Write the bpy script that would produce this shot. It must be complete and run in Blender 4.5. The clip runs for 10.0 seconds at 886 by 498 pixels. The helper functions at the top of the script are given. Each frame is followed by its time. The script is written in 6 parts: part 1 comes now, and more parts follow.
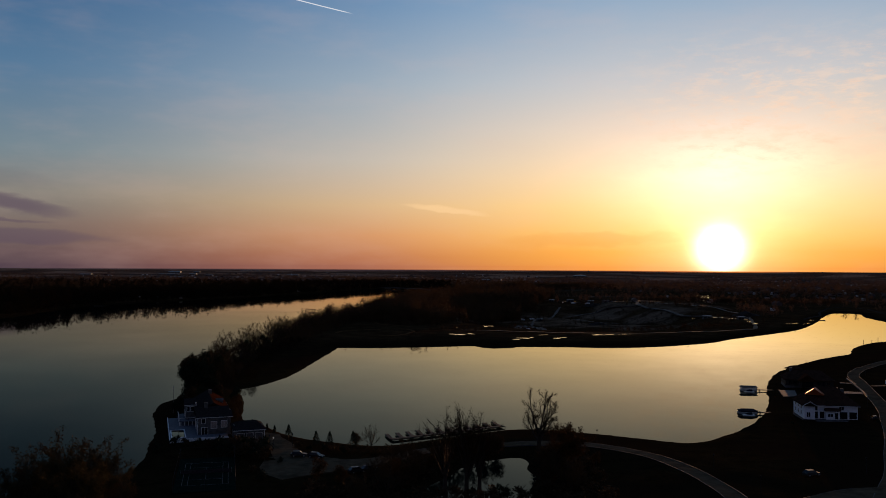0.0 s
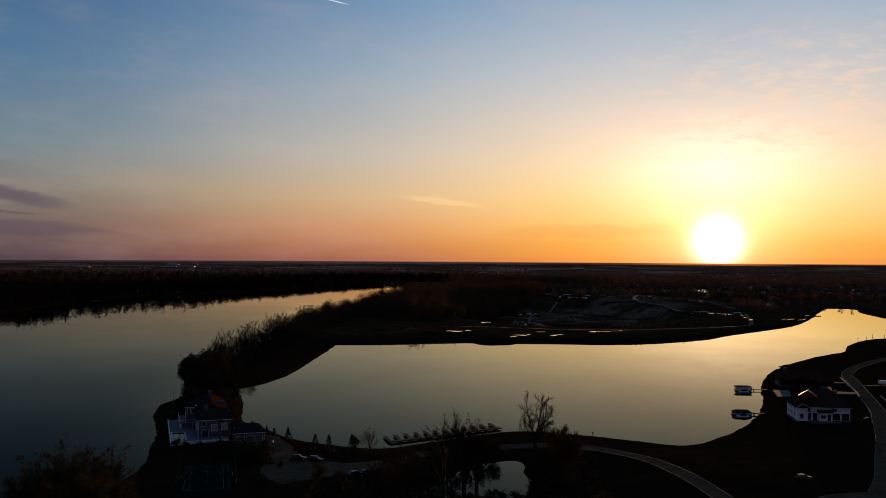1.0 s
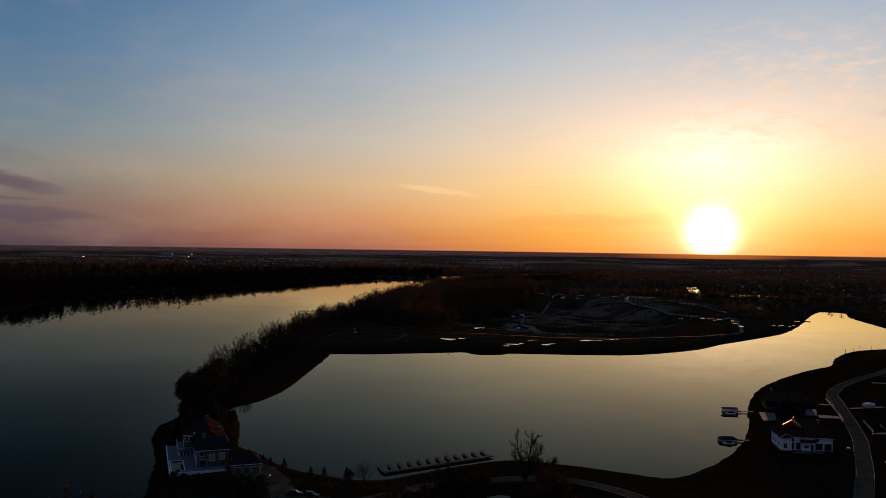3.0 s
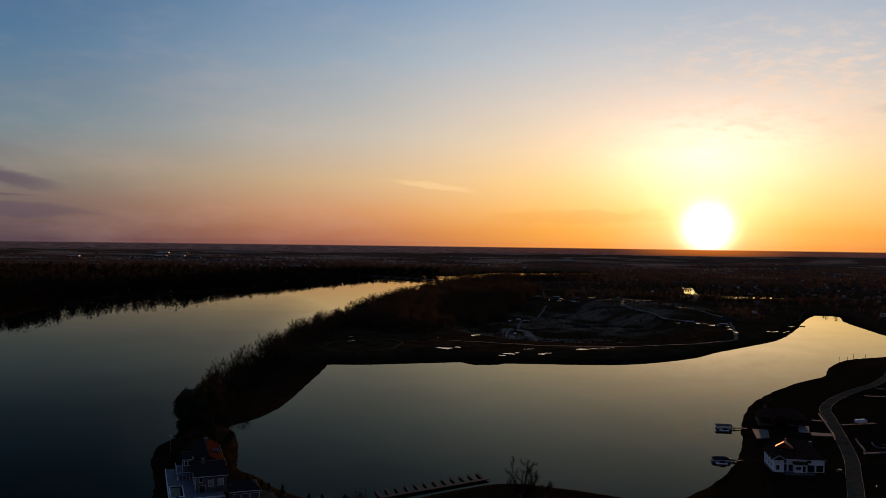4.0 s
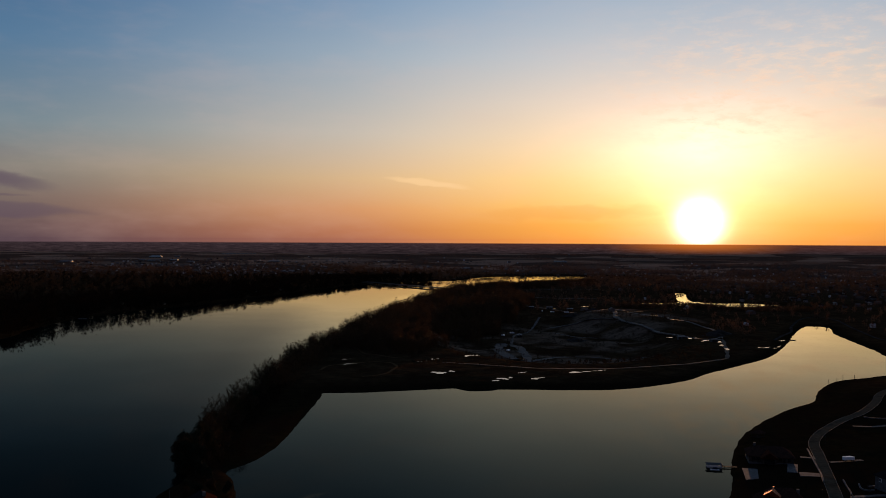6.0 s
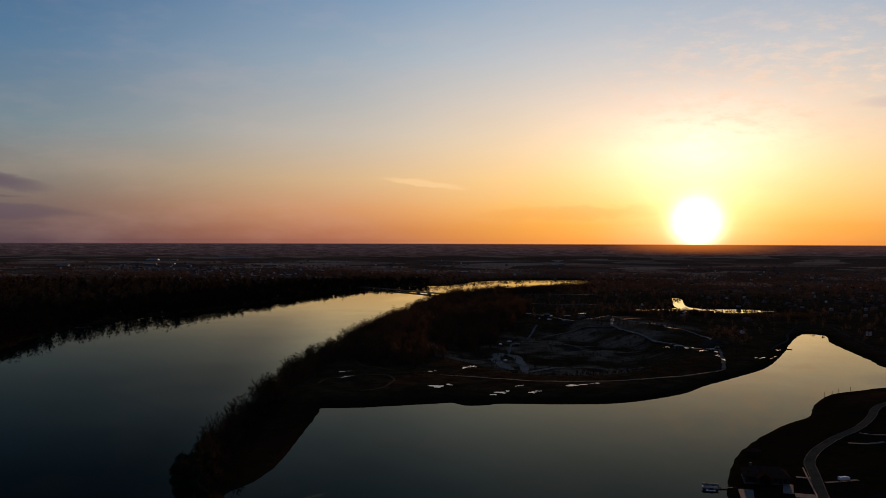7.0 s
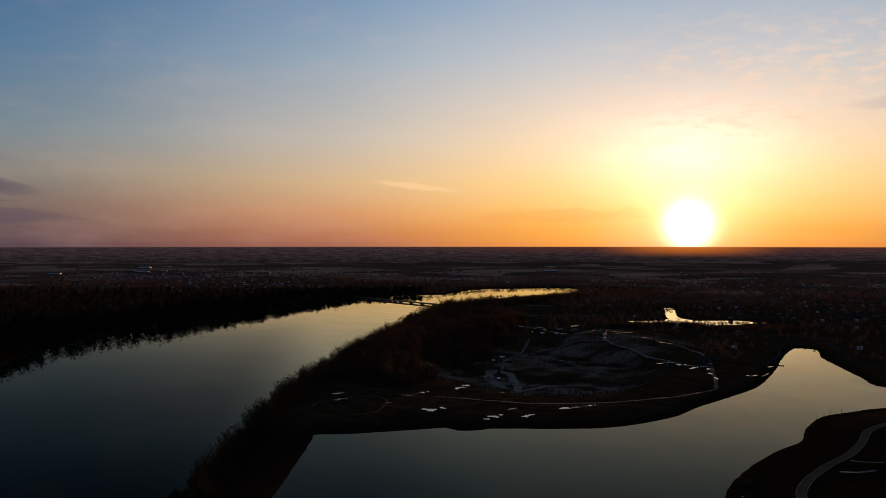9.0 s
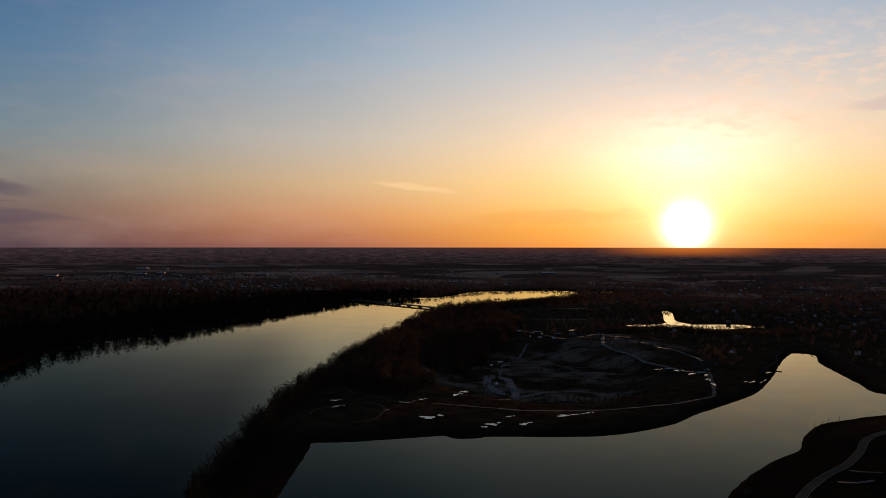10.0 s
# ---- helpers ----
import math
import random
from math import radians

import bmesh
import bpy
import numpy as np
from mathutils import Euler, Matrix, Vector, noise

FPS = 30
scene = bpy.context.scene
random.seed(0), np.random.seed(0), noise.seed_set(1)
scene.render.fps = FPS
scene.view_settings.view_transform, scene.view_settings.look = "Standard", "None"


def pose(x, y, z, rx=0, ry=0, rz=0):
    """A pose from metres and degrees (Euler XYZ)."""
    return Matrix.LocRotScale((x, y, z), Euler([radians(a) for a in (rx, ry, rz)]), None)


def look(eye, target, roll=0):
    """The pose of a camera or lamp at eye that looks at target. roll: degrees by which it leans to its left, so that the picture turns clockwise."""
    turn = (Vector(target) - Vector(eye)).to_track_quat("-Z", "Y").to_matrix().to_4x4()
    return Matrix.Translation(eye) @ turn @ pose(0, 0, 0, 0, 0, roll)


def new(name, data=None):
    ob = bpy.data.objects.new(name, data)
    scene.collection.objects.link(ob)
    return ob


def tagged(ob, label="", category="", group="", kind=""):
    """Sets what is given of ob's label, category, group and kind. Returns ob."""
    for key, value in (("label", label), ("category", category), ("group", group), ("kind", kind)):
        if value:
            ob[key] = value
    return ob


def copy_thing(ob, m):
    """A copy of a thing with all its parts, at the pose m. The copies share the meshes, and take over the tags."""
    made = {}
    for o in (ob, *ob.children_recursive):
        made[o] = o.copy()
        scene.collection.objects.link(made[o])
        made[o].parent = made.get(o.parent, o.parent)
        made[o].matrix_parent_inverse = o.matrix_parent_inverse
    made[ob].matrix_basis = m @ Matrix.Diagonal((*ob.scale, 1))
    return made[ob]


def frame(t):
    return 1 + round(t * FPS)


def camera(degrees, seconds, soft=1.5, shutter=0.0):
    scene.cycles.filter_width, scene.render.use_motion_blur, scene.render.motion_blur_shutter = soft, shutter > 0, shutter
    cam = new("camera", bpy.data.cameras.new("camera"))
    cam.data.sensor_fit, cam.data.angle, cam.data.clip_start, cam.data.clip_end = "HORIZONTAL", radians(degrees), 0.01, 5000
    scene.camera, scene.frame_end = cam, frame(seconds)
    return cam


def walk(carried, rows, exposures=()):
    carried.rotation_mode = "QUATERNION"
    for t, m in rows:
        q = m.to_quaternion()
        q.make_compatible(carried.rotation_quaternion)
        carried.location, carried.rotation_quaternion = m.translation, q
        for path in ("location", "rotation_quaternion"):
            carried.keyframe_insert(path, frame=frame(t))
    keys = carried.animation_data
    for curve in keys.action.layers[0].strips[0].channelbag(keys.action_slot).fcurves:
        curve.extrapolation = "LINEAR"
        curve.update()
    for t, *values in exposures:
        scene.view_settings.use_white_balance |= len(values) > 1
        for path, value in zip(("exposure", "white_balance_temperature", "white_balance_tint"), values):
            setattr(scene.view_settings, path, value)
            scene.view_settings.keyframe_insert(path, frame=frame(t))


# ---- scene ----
cam = camera(54.6, 10.0, 0.75)
PATH = [
    (0, 0.31, 12.34, 55.10, 91.134, 0.298, 0.501),
    (0.5, 0.29, 10.91, 56.85, 90.853, 0.263, 0.415),
    (1, 0.26, 9.43, 59.12, 90.596, 0.332, 0.336),
    (1.5, 0.23, 7.91, 62.01, 90.336, 0.469, 0.255),
    (2, 0.20, 6.37, 65.55, 90.178, 0.595, 0.160),
    (2.5, 0.18, 4.84, 69.70, 90.021, 0.716, 0.045),
    (4, 0.09, 0.41, 84.95, 89.570, 0.745, -0.295),
    (4.5, 0.07, -0.94, 90.56, 89.495, 0.585, -0.416),
    (5, 0.04, -2.21, 96.22, 89.398, 0.517, -0.497),
    (5.5, 0.01, -3.36, 101.83, 89.347, 0.373, -0.626),
    (7, -0.07, -5.99, 117.51, 89.397, 0.171, -0.930),
    (7.5, -0.10, -6.53, 122.15, 89.472, 0.084, -1.046),
    (8, -0.12, -6.87, 126.42, 89.549, -0.013, -1.179),
    (8.5, -0.15, -6.99, 130.28, 89.588, -0.046, -1.302),
    (9, -0.18, -6.88, 133.69, 89.593, -0.005, -1.415),
    (9.5, -0.21, -6.52, 136.57, 89.618, -0.028, -1.516),
    (10, -0.23, -5.88, 138.81, 89.640, 0.047, -1.557),
]
walk(cam, [(t, pose(x, y, z, rx, 0, rz) @ pose(0, 0, 0, 0, 0, roll)) for t, x, y, z, rx, roll, rz in PATH])

# ---- sky: a low evening sun with a clear afterglow ----
SUN_AZ, SUN_EL = 17.4, 1.15


def lin(r, g, b):
    return tuple(((v / 255 + 0.055) / 1.055) ** 2.4 if v > 10 else v / 255 / 12.92 for v in (r, g, b)) + (1.0,)


class Tree:
    """Small helper to wire shader nodes."""

    def __init__(self, tree):
        self.tree = tree
        tree.nodes.clear()

    def node(self, kind):
        return self.tree.nodes.new(kind)

    def plug(self, socket, value):
        if isinstance(value, bpy.types.NodeSocket):
            self.tree.links.new(value, socket)
        elif value is not None:
            socket.default_value = value

    def math(self, op, a, b=None, c=None, clamp=False):
        n = self.node("ShaderNodeMath")
        n.operation, n.use_clamp = op, clamp
        for i, v in enumerate((a, b, c)):
            self.plug(n.inputs[i], v)
        return n.outputs[0]

    def vmath(self, op, a, b=None):
        n = self.node("ShaderNodeVectorMath")
        n.operation = op
        self.plug(n.inputs[0], a)
        self.plug(n.inputs[1], b)
        return n.outputs["Value"] if op in ("DOT_PRODUCT", "LENGTH") else n.outputs["Vector"]

    def span(self, v, a, b, smooth=True):
        n = self.node("ShaderNodeMapRange")
        n.interpolation_type = "SMOOTHSTEP" if smooth else "LINEAR"
        self.plug(n.inputs[0], v)
        n.inputs[1].default_value, n.inputs[2].default_value = a, b
        return n.outputs[0]

    def ramp(self, v, stops):
        n = self.node("ShaderNodeValToRGB")
        self.plug(n.inputs[0], v)
        els = n.color_ramp.elements
        while len(els) < len(stops):
            els.new(0.5)
        for el, (p, c) in zip(els, stops):
            el.position, el.color = p, c
        return n.outputs[0]

    def mix(self, f, a, b, kind="MIX"):
        n = self.node("ShaderNodeMix")
        n.data_type, n.blend_type = "RGBA", kind
        self.plug(n.inputs[0], f)
        self.plug(n.inputs[6], a)
        self.plug(n.inputs[7], b)
        return n.outputs[2]

    def noise(self, vec, scale, detail=3.0, rough=0.5):
        n = self.node("ShaderNodeTexNoise")
        self.plug(n.inputs["Vector"], vec)
        n.inputs["Scale"].default_value, n.inputs["Detail"].default_value = scale, detail
        n.inputs["Roughness"].default_value = rough
        return n.outputs[0]

    def join(self, x, y, z=0.0):
        n = self.node("ShaderNodeCombineXYZ")
        for s, v in zip(n.inputs, (x, y, z)):
            self.plug(s, v)
        return n.outputs[0]


def make_world():
    world = bpy.data.worlds.new("evening_sky")
    scene.world = world
    world.use_nodes = True
    t = Tree(world.node_tree)
    way = t.node("ShaderNodeTexCoord").outputs["Generated"]
    way = t.vmath("NORMALIZE", way)
    sep = t.node("ShaderNodeSeparateXYZ")
    t.plug(sep.inputs[0], way)
    x, y, z = sep.outputs
    el = t.math("MULTIPLY", t.math("ARCSINE", z), 57.29578)
    az = t.math("MULTIPLY", t.math("ARCTAN2", x, y), 57.29578)
    off = t.math("ABSOLUTE", t.math("SUBTRACT", az, SUN_AZ))
    off = t.math("MINIMUM", off, t.math("SUBTRACT", 360.0, off))
    s = Vector((math.sin(radians(SUN_AZ)) * math.cos(radians(SUN_EL)), math.cos(radians(SUN_AZ)) * math.cos(radians(SUN_EL)), math.sin(radians(SUN_EL))))
    up = t.math("SQRT", t.math("MULTIPLY", t.math("MAXIMUM", el, 0.0), 1 / 90))

    def stops(*rows):
        return [((e / 90) ** 0.5, lin(*c)) for e, *c in rows]

    sunward = t.ramp(up, stops((0, 244, 152, 56), (1, 249, 172, 66), (2.2, 252, 196, 100), (4, 252, 211, 138), (6, 248, 217, 170), (9, 228, 212, 194), (12, 198, 200, 203), (17, 148, 172, 196), (35, 84, 122, 160), (90, 30, 58, 98)))
    middle = t.ramp(up, stops((0, 180, 112, 86), (0.6, 198, 126, 86), (2, 224, 158, 108), (4, 226, 188, 142), (7, 205, 194, 180), (12, 162, 177, 190), (17, 116, 149, 183), (35, 64, 104, 144), (90, 28, 56, 95)))
    aside = t.ramp(up, stops((0, 82, 66, 76), (0.8, 98, 80, 84), (2.5, 118, 104, 100), (4.5, 130, 128, 122), (7, 116, 134, 144), (12, 84, 119, 151), (17, 62, 101, 141), (35, 40, 76, 114), (90, 27, 54, 92)))
    behind = t.ramp(up, stops((0, 48, 50, 64), (3, 60, 62, 82), (10, 64, 74, 102), (30, 42, 64, 98), (90, 27, 54, 92)))
    sky = t.mix(t.span(off, 4.0, 25.0), sunward, middle)
    sky = t.mix(t.span(off, 15.0, 46.0), sky, aside)
    sky = t.mix(t.span(off, 50.0, 120.0), sky, behind)

    # glow of the haze round and above the sun, and the sun's dazzling disc
    def toward(azimuth, elevation):
        v = (math.sin(radians(azimuth)) * math.cos(radians(elevation)), math.cos(radians(azimuth)) * math.cos(radians(elevation)), math.sin(radians(elevation)))
        return t.math("MULTIPLY", t.math("ARCCOSINE", t.math("MINIMUM", t.vmath("DOT_PRODUCT", way, v), 0.9999999)), 57.29578)

    def oval(high, wide, tall):
        u, v = t.math("DIVIDE", t.math("SUBTRACT", az, SUN_AZ), wide), t.math("DIVIDE", t.math("SUBTRACT", el, high), tall)
        return t.math("SQRT", t.math("ADD", t.math("MULTIPLY", u, u), t.math("MULTIPLY", v, v)))

    # thin cloud breaks the glow into soft streaks
    drift = t.join(t.math("MULTIPLY", az, 0.14), t.math("MULTIPLY", el, 0.42))
    streaks = t.math("ADD", 0.80, t.math("MULTIPLY", t.noise(drift, 2.3, 7.0, 0.62), 0.40))
    for near, power, colour, gain in ((oval(5.6, 6.0, 2.7), 1.8, (1.0, 0.74, 0.70), 0.52), (oval(3.6, 12.0, 6.0), 2.0, (1.0, 0.42, 0.16), 0.16), (oval(SUN_EL + 0.9, 3.9, 2.9), 1.5, (1.0, 0.82, 0.46), 0.42), (oval(SUN_EL, 2.2, 1.7), 1.3, (1.0, 0.86, 0.5), 0.42), (oval(SUN_EL, 1.3, 1.3), 2.4, (1.0, 0.93, 0.8), 2.6)):
        f = t.math("POWER", near, power)
        f = t.math("MULTIPLY", t.math("EXPONENT", t.math("MULTIPLY", f, -1.0)), t.math("MULTIPLY", streaks, gain))
        sc = t.node("ShaderNodeVectorMath")
        sc.operation = "SCALE"
        sc.inputs[0].default_value = colour
        t.plug(sc.inputs["Scale"], f)
        sky = t.mix(1.0, sky, sc.outputs[0], "ADD")

    # thin cirrus: wisps above the sun, a streak, a low bank, a vapour trail
    flat = t.join(t.math("MULTIPLY", az, 0.1), t.math("MULTIPLY", el, 0.32))
    wisp = t.span(t.noise(flat, 4.6, 7.0, 0.66), 0.44, 0.66)
    zone = t.math("MULTIPLY", t.span(az, 8, 20), t.math("MULTIPLY", t.span(el, 4.5, 8.0), t.span(el, 16.0, 9.5)))
    sky = t.mix(t.math("MULTIPLY", t.math("MULTIPLY", wisp, zone), 0.5), sky, lin(255, 218, 188))
    curl = t.span(t.noise(t.join(t.math("MULTIPLY", az, 0.3), t.math("MULTIPLY", t.math("ADD", el, t.math("MULTIPLY", az, 0.05)), 0.75)), 2.6, 8.0, 0.7), 0.5, 0.72)
    sky = t.mix(t.math("MULTIPLY", t.math("MULTIPLY", curl, zone), 0.4), sky, lin(255, 206, 172))
    veil = t.span(t.noise(flat, 1.1, 4.0, 0.6), 0.42, 0.75)
    sky = t.mix(t.math("MULTIPLY", veil, 0.10), sky, lin(226, 190, 176))

    def blob(cx, cy, wx, wy, tilt=0.0, wobble=0.6):
        u = t.math("SUBTRACT", az, cx)
        v = t.math("SUBTRACT", t.math("SUBTRACT", el, cy), t.math("MULTIPLY", u, tilt))
        v = t.math("ADD", v, t.math("MULTIPLY", t.math("SUBTRACT", t.noise(flat, 4.0, 4.0), 0.5), wobble))
        d = t.math("ADD", t.math("POWER", t.math("ABSOLUTE", t.math("DIVIDE", u, wx)), 2.0), t.math("POWER", t.math("ABSOLUTE", t.math("DIVIDE", v, wy)), 2.0))
        return t.span(d, 1.0, 0.1)

    sky = t.mix(t.math("MULTIPLY", blob(-0.3, 3.75, 3.3, 0.27, -0.12, 0.6), 0.55), sky, lin(255, 212, 158))
    for cx, cy, wx, wy, tilt, f in ((-28.9, 4.0, 6.0, 0.62, -0.19, 0.72), (-29.0, 2.75, 4.6, 0.2, -0.05, 0.5), (-27.6, 1.7, 7.2, 0.55, -0.02, 0.5), (-30.0, 5.4, 6.5, 0.8, -0.1, 0.12)):
        sky = t.mix(t.math("MULTIPLY", blob(cx, cy, wx, wy, tilt, 0.8), f), sky, lin(88, 74, 92))
    sky = t.mix(t.math("MULTIPLY", blob(30.5, 8.6, 4.5, 0.5, 0.12, 0.9), 0.45), sky, lin(196, 176, 180))
    sky = t.mix(t.math("MULTIPLY", blob(9.2, 1.8, 7.0, 0.6, 0.02, 1.0), 0.22), sky, lin(226, 142, 66))
    u = t.math("SUBTRACT", az, -8.6)
    v = t.math("ABSOLUTE", t.math("SUBTRACT", t.math("SUBTRACT", el, 16.72), t.math("MULTIPLY", u, -0.19)))
    trail = t.math("MULTIPLY", t.span(v, 0.05, 0.012), t.math("MULTIPLY", t.span(u, 2.1, 1.2), t.span(u, -9.0, -2.5)))
    sky = t.mix(t.math("MULTIPLY", trail, 0.75), sky, lin(236, 236, 240))

    # the real sky model adds the scattered light of the whole dome
    nish = t.node("ShaderNodeTexSky")
    nish.sky_type, nish.sun_disc, nish.sun_elevation, nish.sun_rotation = "NISHITA", False, radians(SUN_EL), radians(SUN_AZ)
    nish.dust_density, nish.air_density = 1.5, 1.0
    sc = t.node("ShaderNodeVectorMath")
    sc.operation = "SCALE"
    t.plug(sc.inputs[0], nish.outputs[0])
    sc.inputs["Scale"].default_value = 0.004
    sky = t.mix(1.0, sky, sc.outputs[0], "ADD")

    # land beyond the modelled sheet, up to a horizon fitted to the view; haze is painted in
    belts = t.noise(t.join(t.math("MULTIPLY", az, 0.8), t.math("DIVIDE", 9.0, t.math("SUBTRACT", 0.25, el))), 1.5, 6.0, 0.7)
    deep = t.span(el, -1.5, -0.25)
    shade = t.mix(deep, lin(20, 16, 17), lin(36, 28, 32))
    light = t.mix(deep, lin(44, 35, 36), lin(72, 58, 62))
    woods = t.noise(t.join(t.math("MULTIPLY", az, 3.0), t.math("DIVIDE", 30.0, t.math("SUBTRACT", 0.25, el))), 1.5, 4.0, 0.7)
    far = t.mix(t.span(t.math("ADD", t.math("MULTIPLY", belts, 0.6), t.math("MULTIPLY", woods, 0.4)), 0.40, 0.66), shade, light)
    # sun glow painted in orange over the far land
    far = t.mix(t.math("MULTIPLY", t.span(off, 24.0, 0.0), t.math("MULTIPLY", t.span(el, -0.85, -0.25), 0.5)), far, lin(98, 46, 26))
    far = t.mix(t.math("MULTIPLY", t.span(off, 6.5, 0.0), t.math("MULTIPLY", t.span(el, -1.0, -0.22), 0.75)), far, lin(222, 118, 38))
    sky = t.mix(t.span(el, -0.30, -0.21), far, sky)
    bg = t.node("ShaderNodeBackground")
    t.plug(bg.inputs[0], sky)
    bg.inputs[1].default_value = 1.0
    t.plug(t.node("ShaderNodeOutputWorld").inputs[0], bg.outputs[0])
    sun = new("sun", bpy.data.lights.new("sun", "SUN"))
    sun.data.energy, sun.data.angle, sun.data.color = 3.5, radians(0.6), (1.0, 0.5, 0.22)
    sun.matrix_world = look(s * 1000, (0, 0, 0))


make_world()


# ---- materials ----
def surface(name, colours, scale=1.0, rough=0.85, metal=0.0, bump=0.0, fine=12.0, spec=0.12, island=False, space="Object", thin=0.0):
    """A two-scale mottled surface: colours are linear (dark, light[, stain])."""
    m = bpy.data.materials.new(name)
    m.use_nodes = True
    t = Tree(m.node_tree)
    co = t.node("ShaderNodeTexCoord").outputs[space]
    big, small = t.noise(co, scale, 4.0, 0.6), t.noise(co, scale * fine, 3.0, 0.6)
    f = t.span(t.math("ADD", t.math("MULTIPLY", big, 0.65), t.math("MULTIPLY", small, 0.35)), 0.32, 0.68)
    if island:
        geo = t.node("ShaderNodeNewGeometry").outputs["Random Per Island"]
        f = t.math("ADD", t.math("MULTIPLY", f, 0.5), t.math("MULTIPLY", geo, 0.5))
    c = t.mix(f, (*colours[0], 1), (*colours[1], 1))
    if len(colours) > 2:
        c = t.mix(t.math("MULTIPLY", t.span(t.noise(co, scale * 0.37, 5.0, 0.7), 0.5, 0.66), 0.8), c, (*colours[2], 1))
    b = t.node("ShaderNodeBsdfPrincipled")
    t.plug(b.inputs["Base Color"], c)
    b.inputs["Metallic"].default_value, b.inputs["Specular IOR Level"].default_value = metal, spec
    t.plug(b.inputs["Roughness"], t.math("ADD", t.math("MULTIPLY", small, 0.2), rough - 0.1, clamp=True))
    if bump:
        n = t.node("ShaderNodeBump")
        n.inputs["Strength"].default_value, n.inputs["Distance"].default_value = 0.6, bump
        t.plug(n.inputs["Height"], t.math("ADD", small, t.math("MULTIPLY", big, 2.0)))
        t.plug(b.inputs["Normal"], n.outputs[0])
    out = b.outputs[0]
    if thin:
        through_leaf, both = t.node("ShaderNodeBsdfTranslucent"), t.node("ShaderNodeMixShader")
        t.plug(through_leaf.inputs[0], c)
        both.inputs[0].default_value = thin
        t.plug(both.inputs[1], out)
        t.plug(both.inputs[2], through_leaf.outputs[0])
        out = both.outputs[0]
    t.plug(t.node("ShaderNodeOutputMaterial").inputs[0], out)
    return m


def water_material(name, ior, power, gain, tint):
    m = bpy.data.materials.new(name)
    m.use_nodes = True
    t = Tree(m.node_tree)
    co = t.node("ShaderNodeTexCoord").outputs["Object"]
    body, gloss, both = t.node("ShaderNodeBsdfDiffuse"), t.node("ShaderNodeBsdfGlossy"), t.node("ShaderNodeMixShader")
    body.inputs[0].default_value = (0.0015, 0.0038, 0.0034, 1)
    # This attribute dims the western reflection: edge darkening put into the gloss.
    dim_attr = t.node("ShaderNodeAttribute")
    dim_attr.attribute_name = "west_dim"
    west_dim = dim_attr.outputs["Fac"]
    # The tint colours the warm glow of the mirrored sky into the gloss.
    t.plug(gloss.inputs["Color"], t.mix(west_dim, tint, (0.94, 0.95, 0.84, 1)))
    patches = t.span(t.noise(co, 0.012, 4.0, 0.6), 0.4, 0.7)
    t.plug(gloss.inputs["Roughness"], t.math("ADD", t.math("MULTIPLY", patches, 0.012), t.math("ADD", t.math("MULTIPLY", west_dim, 0.02), 0.005)))
    n = t.node("ShaderNodeBump")
    n.inputs["Strength"].default_value, n.inputs["Distance"].default_value = 0.25, 0.006
    t.plug(n.inputs["Height"], t.math("ADD", t.noise(co, 0.7, 3.0), t.math("MULTIPLY", t.noise(co, 0.09, 2.0), 3.0)))
    t.plug(gloss.inputs["Normal"], n.outputs[0])
    fres = t.node("ShaderNodeFresnel")
    fres.inputs["IOR"].default_value = ior
    t.plug(fres.inputs["Normal"], n.outputs[0])
    t.plug(both.inputs[0], t.math("MINIMUM", t.math("MULTIPLY", t.math("MULTIPLY", t.math("POWER", fres.outputs[0], t.math("ADD", power, t.math("MULTIPLY", west_dim, 0.43))), t.math("ADD", 0.965, t.math("MULTIPLY", t.span(t.noise(co, 0.018, 5.0, 0.65), 0.3, 0.7), 0.07))), t.math("SUBTRACT", gain, t.math("MULTIPLY", west_dim, gain * 0.35)), clamp=True), 0.66))
    t.plug(both.inputs[1], body.outputs[0])
    t.plug(both.inputs[2], gloss.outputs[0])
    t.plug(t.node("ShaderNodeOutputMaterial").inputs[0], both.outputs[0])
    return m


